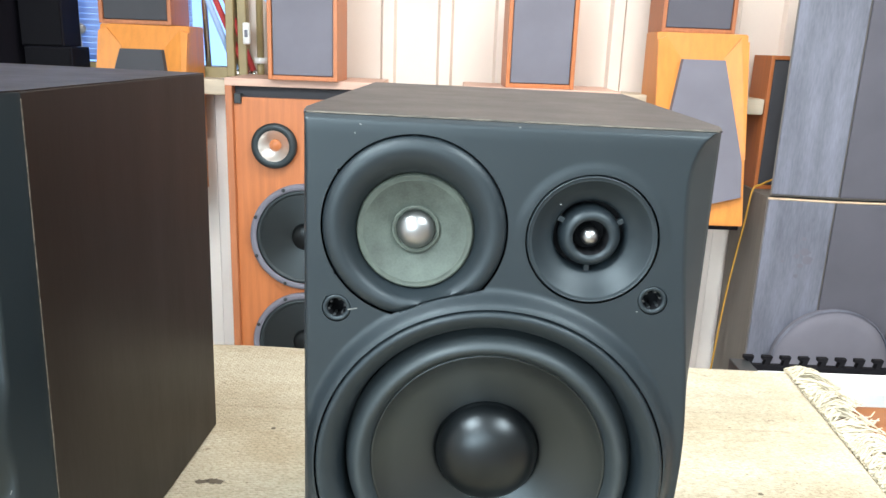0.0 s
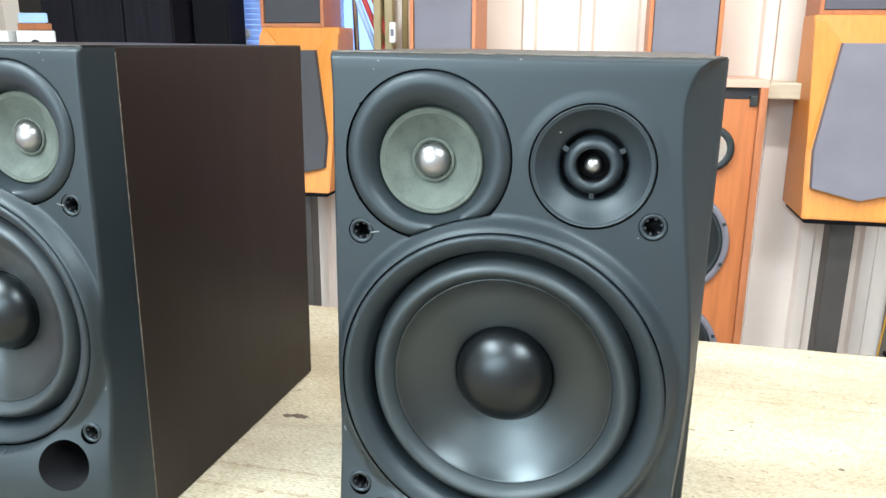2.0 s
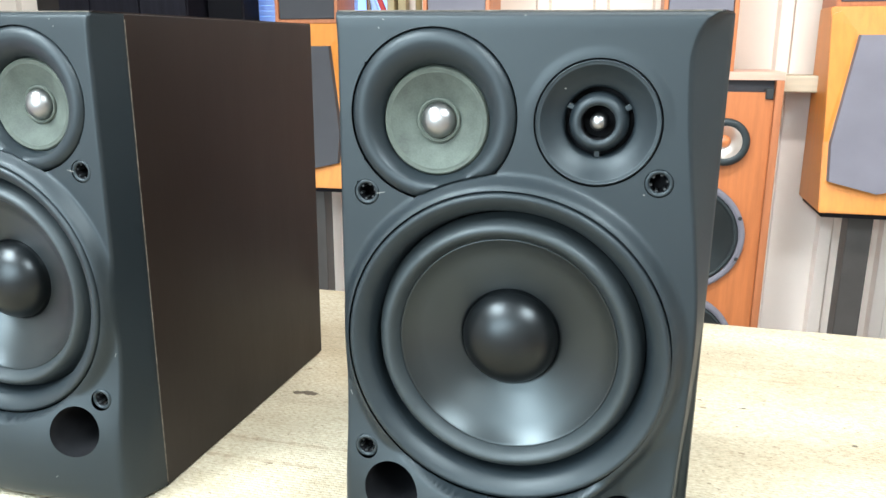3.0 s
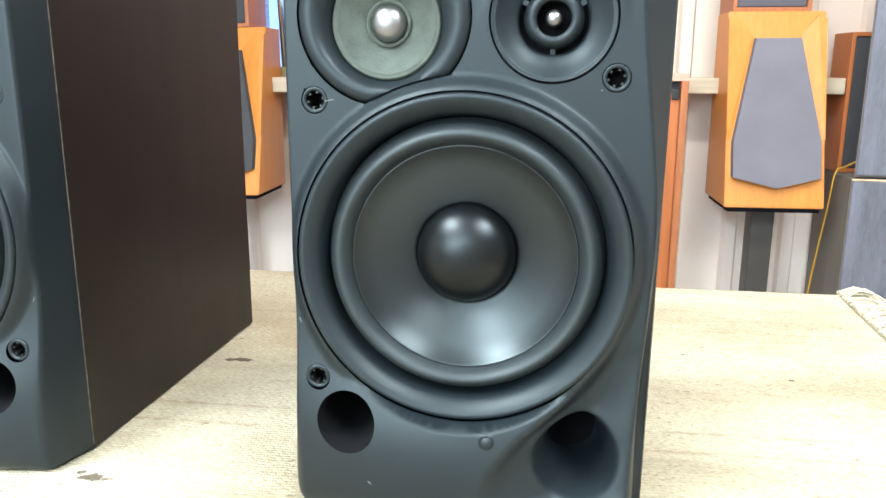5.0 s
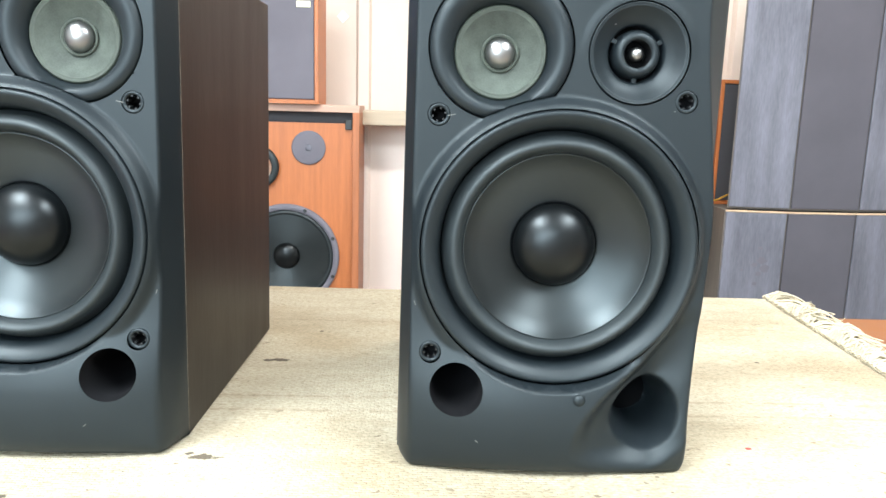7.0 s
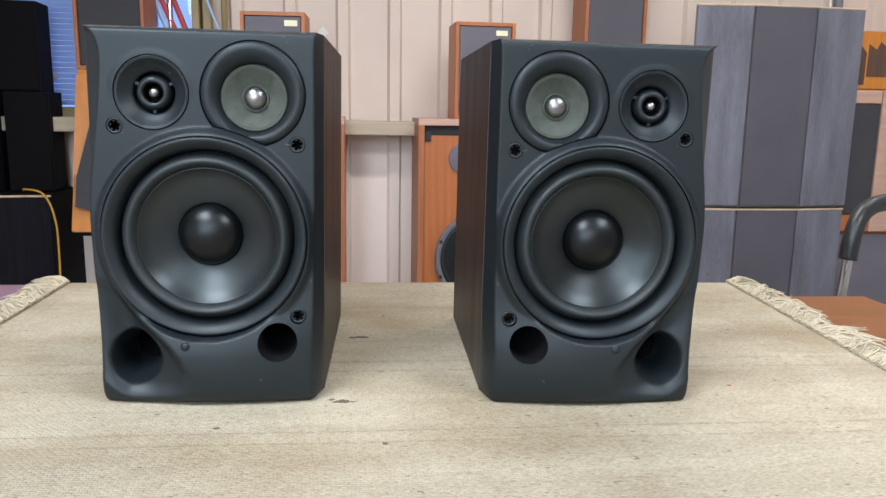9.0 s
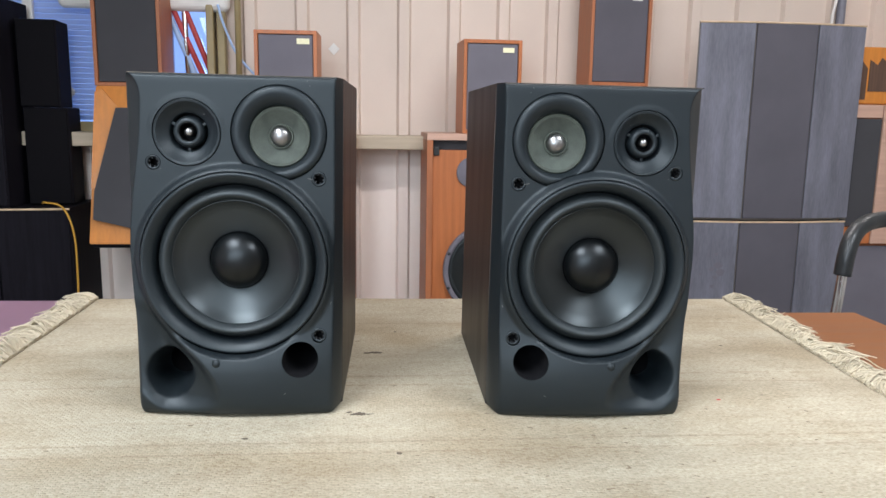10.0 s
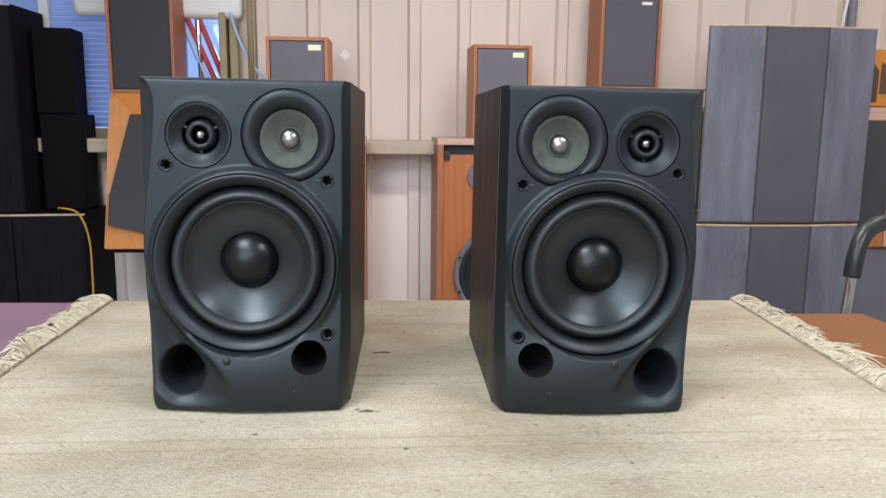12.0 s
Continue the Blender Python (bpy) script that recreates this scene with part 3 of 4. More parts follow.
def baffle_height(x, z):
    """How far the moulded front stands before the cabinet."""
    p = profile_at(z)
    p -= max(0.0, p - 0.0305) * 0.75 * (x / W2) ** 2
    # raised collar round the woofer's ring, cut into the bulge below it
    d = math.hypot(x - WOOF[0], z - WOOF[1])
    k = 1 - smooth(0.1080, 0.1180 - 0.0078 * smooth(0.036, 0.044, p), d)
    p += (0.0400 - p) * k * smooth(0.0, 0.016, W2 - abs(x))
    # bevelled sides: even beside the port, narrowing downwards beside the vent
    e = (W2 - abs(x)) / bevel_width(x, z)
    flat = max(0.0, soft_min(1.0, 0.02 + 0.98 * e, 0.03))
    e = min(1.0, e / 1.5)
    p *= flat + (math.sqrt(max(0.0, 1 - (1 - e) ** 2)) - flat) * (1 - smooth(0.015, 0.10, z))
    # faint raised brow round the tweeter
    p += 0.0008 * (1 - smooth(0.040, 0.046, math.hypot(x - TWEET[0], z - TWEET[1]))) * smooth(0.01, 0.04, z - 0.31)
    # flared vent in the lower corner: a broad scoop, a funnel and a dark throat
    ca, sa = math.cos(0.72), math.sin(0.72)
    u, v = x - 0.083, z - 0.054
    u, v = (u * ca + v * sa), (-u * sa + v * ca)
    across = 0.041 + 0.12 * max(0.0, u + 0.01)
    r = ((abs(u - 0.010) / 0.083) ** 3 + (abs(v) / across) ** 3) ** (1 / 3)
    if r < 1.08:
        fade = smooth(0.1095, 0.122, d) * smooth(-0.002, 0.024, z) * (1 - 0.75 * smooth(0.080, 0.122, x))
        p -= (0.0165 * (1 - smooth(0.30, 1.08, r)) + 0.0065 * (1 - smooth(0.80, 1.08, r))) * fade
    r = math.hypot((x - 0.0785) / 0.0325, (z - 0.0490) / 0.0315)
    if r < 1:
        t = min(1.0, (1 - r) / 0.44)
        p -= (0.047 * t * t * (1.45 - 0.45 * t) + 0.003 * smooth(0.0, 0.16, 1 - r)) * (1 - 0.5 * smooth(0.098, 0.116, x))
    return p


def baffle_mesh(mirror):
    step = 0.0014
    nx, nz = round(2 * W2 / step), round(0.388 / step)
    rows = [0.388 * j / nz for j in range(nz + 1)] + [0.388 + (H - 0.388) * (1 - (1 - j / 12) ** 2) for j in range(1, 13)]
    nz += 12
    holes = [WOOF, MID, TWEET, PORT] + SOCKETS
    co, inside = [], []
    for j in range(nz + 1):
        for i in range(nx + 1):
            x, z = baffle_column(i, nx, rows[j]), rows[j]
            hidden = False
            for cx, cz, r in holes:
                d = math.hypot(x - cx, z - cz)
                cut = cz == MID[1] and math.hypot(x - WOOF[0], z - WOOF[1]) < CUT
                if abs(d - r) < 0.72 * step and 0 < i < nx and 0 < j < nz and not cut:
                    x, z = cx + (x - cx) * r / d, cz + (z - cz) * r / d
                elif d < r and (cz != MID[1] or math.hypot(x - WOOF[0], z - WOOF[1]) > CUT):
                    hidden = True
            if math.hypot(x - MID[0], z - MID[1]) < MID[2]:
                d = math.hypot(x - WOOF[0], z - WOOF[1])
                if abs(d - CUT) < 0.72 * step:
                    x, z, hidden = WOOF[0] + (x - WOOF[0]) * CUT / d, WOOF[1] + (z - WOOF[1]) * CUT / d, False
            tx, tz, ta, tb = THROAT
            d = math.hypot((x - tx) / ta, (z - tz) / tb)
            if abs(d - 1) * tb < 0.72 * step:
                x, z = tx + (x - tx) / d, tz + (z - tz) / d
            elif d < 1:
                hidden = True
            co.append((x, z))
            inside.append(hidden)
    bm = bmesh.new()
    vs = [bm.verts.new(((x - 0.007 * smooth(0.05, 0.124, x) * (1 - smooth(0.02, 0.24, z))) * (1 - 0.012 * max(0.0, 1 - z / 0.012) ** 2) * mirror, -baffle_height(x, z), z + 0.007 * max(0.0, 1 - (W2 - abs(x)) / 0.012) ** 2 * max(0.0, 1 - z / 0.03) * min(1.0, baffle_height(x, z) / 0.03))) for x, z in co]
    n = nx + 1
    for j in range(nz):
        for i in range(nx):
            q = (j * n + i, j * n + i + 1, (j + 1) * n + i + 1, (j + 1) * n + i)
            cx, cz = sum(co[k][0] for k in q) / 4, sum(co[k][1] for k in q) / 4
            if any(inside[k] for k in q) or any(math.hypot(cx - a, cz - b) < r and (b != MID[1] or math.hypot(cx - WOOF[0], cz - WOOF[1]) > CUT) for a, b, r in holes) or math.hypot((cx - THROAT[0]) / THROAT[2], (cz - THROAT[1]) / THROAT[3]) < 1:
                continue
            bm.faces.new([vs[k] for k in q])
    # turned-back rim all round
    rim = [i for i in range(n)] + [j * n + nx for j in range(1, nz + 1)] + [nz * n + nx - i for i in range(1, n)] + [(nz - j) * n for j in range(1, nz)]
    back = {k: bm.verts.new((co[k][0] * mirror, 0.002, vs[k].co.z)) for k in rim}
    for a, b in zip(rim, rim[1:] + rim[:1]):
        bm.faces.new((vs[a], vs[b], back[b], back[a]))
    for v in [v for v in bm.verts if not v.link_faces]:
        bm.verts.remove(v)
    bmesh.ops.recalc_face_normals(bm, faces=bm.faces)
    return bm


def clear_of_woofer(x, z):
    d = math.hypot(x - WOOF[0], z - WOOF[1])
    if d < CUT:
        return WOOF[0] + (x - WOOF[0]) * CUT / d, WOOF[1] + (z - WOOF[1]) * CUT / d
    return x, z


def midrange_shape(x, z):
    """The trim ring is cut by the woofer's hollow, and its mouth lies a little low."""
    r = math.hypot(x - MID[0], z - MID[1])
    return clear_of_woofer(x, z - 0.0040 * (1 - smooth(0.0354, 0.0455, r)))


def monitor(m, mirror, label):
    s = thing("monitor_loudspeaker", m, label, "loudspeaker", "pair of monitors on the rug")

    def put(name, bm, material, parent, label="", smooth=True):
        if mirror < 0:
            for v in bm.verts:
                v.co.x = -v.co.x
            bmesh.ops.reverse_faces(bm, faces=bm.faces)
        return part(name, bm, material, parent, label, smooth)

    shell = box(-W2, W2, 0.0022, DEPTH, 0, H + 0.0001, 0.0006)
    bmesh.ops.delete(shell, geom=[f for f in shell.faces if f.normal.y < -0.9], context="FACES")
    put("cabinet", shell, M["vinyl"], s, "dark brown wood-grain vinyl cabinet", False)
    lid = box(-W2 + 0.0004, W2 - 0.0004, -0.0252, DEPTH, H + 0.0002, H + 0.0012)
    bmesh.ops.bisect_plane(lid, geom=list(lid.verts) + list(lid.edges) + list(lid.faces), plane_co=(0, 0.002, 0), plane_no=(0, 1, 0))
    for v in lid.verts:
        if v.co.y < -0.01:
            v.co.x += 0.0052 if v.co.x < 0 else -0.0068
    put("top_panel", lid, M["vinyl"], s, "dark brown vinyl top", False)
    # worn pale line where the vinyl ends
    edge = bmesh.new()
    for x in (-W2 - 0.0003, W2 - 0.0004):
        box(x, x + 0.0007, 0.0016, 0.0027, 0.004, H - 0.004, 0, edge)
    box(-W2 + 0.007, W2 - 0.009, -0.0258, -0.0251, H + 0.0004, H + 0.0012, 0, edge)
    put("worn_edge", edge, M["worn"], s, "chipped pale edge of the vinyl", False)
    baffle = part("baffle", baffle_mesh(mirror), M["baffle"], s, "moulded charcoal plastic front", True)

    # woofer
    wx, wz, wr = WOOF
    w = put("woofer", lathe([(wr - 0.0012, 0.026), (wr - 0.0012, 0.0398), (0.1056, 0.0412), (0.1044, 0.0418), (0.1028, 0.0415), (0.1000, 0.0398), (0.0972, 0.0374), (0.0952, 0.0350), (0.0942, 0.0330), (0.0928, 0.0275), (0.0912, 0.018)], wx, wz), M["baffle"], s, "round charcoal trim ring of the woofer")
    put("groove", lathe([(wr + 0.0004, 0.0320), (wr - 0.0014, 0.0320)], wx, wz), M["hole"], w)
    put("surround", lathe([(0.0909, 0.0210)] + arc(0.0897, 0.0235, 0.0738, 0.0262, 0.0110, 16) + [(0.0734, 0.0245)], wx, wz), M["rubber"], w, "matt rubber roll surround")
    put("cone", lathe([(0.0742, 0.0258), (0.0740, 0.0276), (0.0731, 0.0278), (0.0725, 0.0262), (0.060, 0.0205), (0.048, 0.0150), (0.036, 0.0097), (0.0345, 0.0090), (0.0338, 0.0060)], wx, wz), M["cone"], w, "smooth black woofer cone")
    put("dust_cap", lathe([(0.0342, 0.0060), (0.0338, 0.0092)] + dome(0.0331, 0.0098, 0.0215, 16), wx, wz), M["cap"], w, "glossy black dome dust cap")

    # midrange
    cx, cz, cr = MID
    md = put("midrange", lathe([(cr - 0.0011, 0.020), (cr - 0.0011, 0.0294), (cr - 0.0019, 0.0305), (0.0512, 0.0322), (0.048, 0.0332), (0.0448, 0.0330), (0.0415, 0.0312), (0.0388, 0.0284), (0.0368, 0.0250), (0.0354, 0.0215), (0.0350, 0.014)], cx, cz, warp=midrange_shape), M["baffle"], s, "rounded charcoal trim ring of the midrange")
    put("groove", lathe([(cr + 0.0003, 0.0220), (cr - 0.0013, 0.0220)], cx, cz, warp=clear_of_woofer), M["hole"], md)
    put("rim", lathe([(0.0352, 0.0195), (0.0342, 0.0222), (0.0330, 0.0226), (0.0321, 0.0212), (0.0313, 0.0219), (0.0304, 0.0212)], cx, cz - 0.0040), M["paperrim"], md, "grey-green cloth rim")
    put("cone", lathe([(0.0306, 0.0214), (0.0292, 0.0206), (0.0226, 0.0172), (0.0160, 0.0140), (0.0138, 0.0130)], cx, cz - 0.0040), M["paper"], md, "grey-green paper cone")
    put("dome_ring", lathe([(0.0146, 0.0130), (0.0143, 0.0152), (0.0132, 0.0152), (0.0118, 0.0138)], cx, cz - 0.0040, n=64), M["paperrim"], md, "grey ring round the dome")
    put("dome", lathe([(0.0117, 0.0132)] + dome(0.0115, 0.0142, 0.0086, 12), cx, cz - 0.0040, n=64), M["silver"], md, "bright aluminium dome")

    # tweeter
    cx, cz, cr = TWEET
    tw = put("tweeter", lathe([(cr - 0.0010, 0.022), (cr - 0.0010, 0.0302), (cr - 0.0016, 0.0308), (0.0366, 0.0308), (0.0361, 0.0298), (0.0353, 0.0304), (0.0342, 0.0294), (0.0305, 0.0255), (0.0262, 0.0222), (0.0230, 0.0204), (0.0214, 0.0190), (0.0211, 0.004)], cx, cz), M["baffle"], s, "flared charcoal tweeter horn")
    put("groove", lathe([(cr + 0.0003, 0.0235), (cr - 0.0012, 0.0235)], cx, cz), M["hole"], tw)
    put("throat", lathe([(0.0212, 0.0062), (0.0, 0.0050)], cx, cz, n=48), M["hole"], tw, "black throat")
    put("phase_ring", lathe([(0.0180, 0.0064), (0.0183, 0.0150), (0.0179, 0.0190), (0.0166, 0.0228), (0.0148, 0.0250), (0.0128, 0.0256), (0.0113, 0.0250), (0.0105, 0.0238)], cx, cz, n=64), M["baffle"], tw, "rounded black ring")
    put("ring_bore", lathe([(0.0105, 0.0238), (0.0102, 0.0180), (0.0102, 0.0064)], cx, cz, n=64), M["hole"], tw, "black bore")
    for ang in (28, 152, 270):
        a = radians(ang)
        bm = box(0.0172, 0.0214, -0.0190, -0.0150, -0.0016, 0.0016, 0.0003)
        bmesh.ops.transform(bm, matrix=Matrix.Translation((cx, 0, cz)) @ Matrix.Rotation(-a, 4, "Y"), verts=bm.verts)
        put("spoke", bm, M["baffle"], tw, smooth=False)
    bm = bmesh.new()
    bmesh.ops.create_uvsphere(bm, u_segments=32, v_segments=16, radius=0.0053, matrix=Matrix.Translation((cx, -0.0192, cz)))
    put("bullet", bm, M["silver"], tw, "bright metal bullet")
    put("stem", lathe([(0.0048, 0.0190), (0.0056, 0.0060)], cx, cz, n=32), M["plastic"], tw)

    # sockets for the grille pegs
    for sx, sz, sr in SOCKETS:
        base = baffle_height(sx, sz)
        so = put("grille_socket", lathe([(sr, base - 0.006), (sr, base - 0.0012), (sr - 0.0007, base - 0.0002), (sr - 0.0016, base), (sr - 0.0026, base - 0.0004), (0.0057, base - 0.0012)], sx, sz, n=48), M["baffle"], s, "charcoal grille peg socket")
        put("socket_hole", lathe([(0.0057, base - 0.0012), (0.0055, base - 0.0175), (0, base - 0.0177)], sx, sz, n=32), M["hole"], so)
        for k in range(6):
            a = radians(60 * k + 15)
            bm = box(0.0043, 0.0057, -base + 0.0022, -base + 0.009, -0.0007, 0.0007)
            bmesh.ops.transform(bm, matrix=Matrix.Translation((sx, 0, sz)) @ Matrix.Rotation(-a, 4, "Y"), verts=bm.verts)
            put("socket_rib", bm, M["plastic"], so, smooth=False)

    # round port with rolled lip
    px, pz, pr = PORT
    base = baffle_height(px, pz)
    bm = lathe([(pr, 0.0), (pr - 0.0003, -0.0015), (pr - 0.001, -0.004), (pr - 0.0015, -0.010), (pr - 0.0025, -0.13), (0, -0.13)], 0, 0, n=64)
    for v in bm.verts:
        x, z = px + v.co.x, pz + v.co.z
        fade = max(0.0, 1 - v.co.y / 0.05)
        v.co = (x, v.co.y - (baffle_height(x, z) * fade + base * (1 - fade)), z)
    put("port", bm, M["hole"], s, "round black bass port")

    # throat of the flared vent, its shade put into the near-black colour
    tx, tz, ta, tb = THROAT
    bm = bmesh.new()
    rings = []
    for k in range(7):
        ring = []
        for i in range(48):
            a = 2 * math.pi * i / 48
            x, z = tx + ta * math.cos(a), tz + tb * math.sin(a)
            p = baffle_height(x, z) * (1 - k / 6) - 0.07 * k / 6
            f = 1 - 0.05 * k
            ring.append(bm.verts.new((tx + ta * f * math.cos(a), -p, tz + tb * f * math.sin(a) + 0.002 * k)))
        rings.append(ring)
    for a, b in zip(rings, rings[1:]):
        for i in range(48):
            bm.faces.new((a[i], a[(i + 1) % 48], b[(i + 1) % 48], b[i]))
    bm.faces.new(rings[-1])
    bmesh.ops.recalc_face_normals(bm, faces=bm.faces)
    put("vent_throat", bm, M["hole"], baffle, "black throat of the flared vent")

    # small chips and scratches in the plastic
    for x, z, l, a in ((-0.0855, 0.3915, 0.0014, 20), (-0.0885, 0.3865, 0.0011, 70), (0.004, 0.394, 0.0013, 10), (-0.0885, 0.2815, 0.0060, -12), (-0.112, 0.135, 0.0035, 70), (-0.060, 0.030, 0.0030, 40), (0.080, 0.290, 0.0011, 0), (0.030, 0.352, 0.0010, 0)):
        p = baffle_height(x, z)
        bm = box(-l / 2, l / 2, -0.0002, 0.0004, -0.0003, 0.0003)
        bmesh.ops.transform(bm, matrix=Matrix.Translation((x, -p, z)) @ Matrix.Rotation(radians(a), 4, "Y"), verts=bm.verts)
        put("chip", bm, M["chip"], baffle, smooth=False)

    # power indicator
    base = baffle_height(0.0180, 0.0668)
    bm = lathe([(0.0060, base - 0.004), (0.0058, base - 0.0009)] + dome(0.0050, base - 0.0009, 0.0034, 8), 0.0180, 0.0668, n=32)
    put("indicator", bm, M["baffle"], s, "small rounded indicator button")
    return s


RIGHT, LEFT = pose(0.0345, 0.461, top_at(0.0345) + 0.0012, 0, 0.56, -1.8), pose(-0.393, 0.483, top_at(-0.393) + 0.0016, 0, 0.56, -2.3)
monitor(RIGHT, 1, "dark charcoal monitor loudspeaker on the rug, tweeter towards the wooden table")
monitor(LEFT, -1, "dark charcoal monitor loudspeaker on the rug, tweeter towards the mauve table")

# ---- loudspeakers stored along the back wall ----
def boxed_speaker(m, w, d, h, wood, cloth, label, group, badge=None, frame_w=0.016):
    """A cabinet with its cloth grille inset in a wooden frame. Origin: front, bottom, middle."""
    s = thing("bookshelf_loudspeaker", m, label, "loudspeaker", group)
    a = w / 2
    part("side_panel", box(-a, -a + frame_w, 0, d, 0, h, 0.002), wood, s)
    part("side_panel", box(a - frame_w, a, 0, d, 0, h, 0.002), wood, s)
    part("top_panel", box(-a + frame_w, a - frame_w, 0.001, d, h - frame_w, h, 0.001), wood, s)
    part("bottom_panel", box(-a + frame_w, a - frame_w, 0.001, d, 0, frame_w, 0.001), wood, s)
    part("back_panel", box(-a + frame_w, a - frame_w, d - 0.02, d - 0.002, frame_w, h - frame_w), wood, s)
    g = part("grille", box(-a + frame_w + 0.002, a - frame_w - 0.002, 0.006, 0.03, frame_w + 0.002, h - frame_w - 0.002, 0.004), cloth, s, "grey cloth grille")
    if badge:
        bx, bz, bw, bh, bmname = badge
        part("badge", box(bx - bw / 2, bx + bw / 2, 0.0025, 0.006, bz - bh / 2, bz + bh / 2, 0.0008), M[bmname], g, "small pale maker's plate")
    return s


def brown_speaker(m, mirror, label):
    """A wide floor cabinet with bare drivers. Origin: front, bottom, middle."""
    s = thing("floor_loudspeaker", m, label, "loudspeaker", "pair of big floor loudspeakers")
    w, d, h, f = 0.305, 0.36, 1.035, FLOOR
    part("side_panel", box(-w, -w + 0.028, -0.025, d, f, h - 0.030, 0.002), M["cherry2"], s)
    part("side_panel", box(w - 0.028, w, -0.025, d, f, h - 0.030, 0.002), M["cherry2"], s)
    # light on the top is put into this paler, pinkish colour
    part("top_panel", box(-w, w, -0.025, d, h - 0.030, h, 0.002), M["pinktop"], s, "pinkish veneered top, its lit look in the colour")
    part("baffle_board", box(-w + 0.028, w - 0.028, 0.0, d - 0.01, f + 0.02, h - 0.075), M["cherry"], s, "orange-brown veneered front board")
    # dark strip set back, standing for the shade below the top panel
    part("shadow_gap", box(-w + 0.028, w - 0.028, 0.02, d - 0.01, h - 0.075, h - 0.030), M["cloth2"], s)
    for x in (-w + 0.045, w - 0.045):
        part("grille_clip", box(x - 0.014, x + 0.014, -0.012, 0.02, h - 0.100, h - 0.060, 0.003), M["plastic"], s, "black grille clip")
    for z in (0.40, -0.065):
        if z > -1:
            wo = part("woofer", lathe([(0.222, 0.0), (0.222, 0.022), (0.216, 0.026), (0.205, 0.026), (0.198, 0.020)], 0, z), M["cloth"], s, "grey cast woofer frame", True)
            part("surround", lathe([(0.199, 0.014)] + arc(0.198, 0.016, 0.178, 0.016, 0.008, 6), 0, z), M["rubber"], wo, "", True)
            part("cone", lathe([(0.179, 0.017), (0.06, 0.0025), (0.056, 0.002)], 0, z), M["cone"], wo, "black cone", True)
            part("dust_cap", lathe(dome(0.056, 0.002, 0.03, 8), 0, z), M["cap"], wo, "", True)
            for k in range(8):
                a = 2 * math.pi * (k + 0.5) / 8
                part("bolt", lathe([(0.008, 0.020), (0.008, 0.030), (0, 0.030)], 0.213 * math.cos(a), z + 0.213 * math.sin(a), n=8), M["plastic"], wo)
    ho = part("horn", lathe([(0.088, 0.0), (0.090, 0.034), (0.078, 0.040), (0.066, 0.038), (0.060, 0.034)], -0.115 * mirror, 0.775, n=32), M["rubber"], s, "round grey horn flange", True)
    part("throat", lathe([(0.062, 0.037), (0.054, 0.026), (0.042, 0.012), (0.024, 0.0025)], -0.115 * mirror, 0.775, n=32), M["horn_metal"], ho, "bright metal throat", True)
    part("phase_plug", lathe(dome(0.025, 0.002, 0.022, 8), -0.115 * mirror, 0.775, n=24), M["cherry"], ho, "copper-coloured plug", True)
    tw = part("tweeter", lathe([(0.070, 0.0), (0.070, 0.007), (0.064, 0.009), (0.0, 0.009)], 0.095 * mirror, 0.858, n=48), M["cloth"], s, "round grey tweeter", True)
    part("dome", lathe(dome(0.014, 0.009, 0.006, 6), 0.095 * mirror, 0.858, n=16), M["ash"], tw, "", True)
    return s


brown_speaker(pose(-0.585, 3.06, 0), 1, "big cherry floor loudspeaker with bare drivers, a small loudspeaker on top")
brown_speaker(pose(0.350, 3.06, 0), -1, "big cherry floor loudspeaker with bare drivers, partly hidden by the monitor")
boxed_speaker(pose(-0.575, 2.99, 1.036, 0, 0, -2), 0.268, 0.22, 0.43, M["cherry"], M["cloth"], "cherry bookshelf loudspeaker with grey grille and pale plate", "loudspeakers on the back row", (0.075, 0.385, 0.055, 0.024, "label"))
boxed_speaker(pose(0.342, 3.06, 1.036, 0, 0, 1.5), 0.268, 0.22, 0.42, M["cherry"], M["cloth"], "cherry bookshelf loudspeaker with grey grille and brass plate", "loudspeakers on the back row", (0.072, 0.375, 0.052, 0.022, "label"))


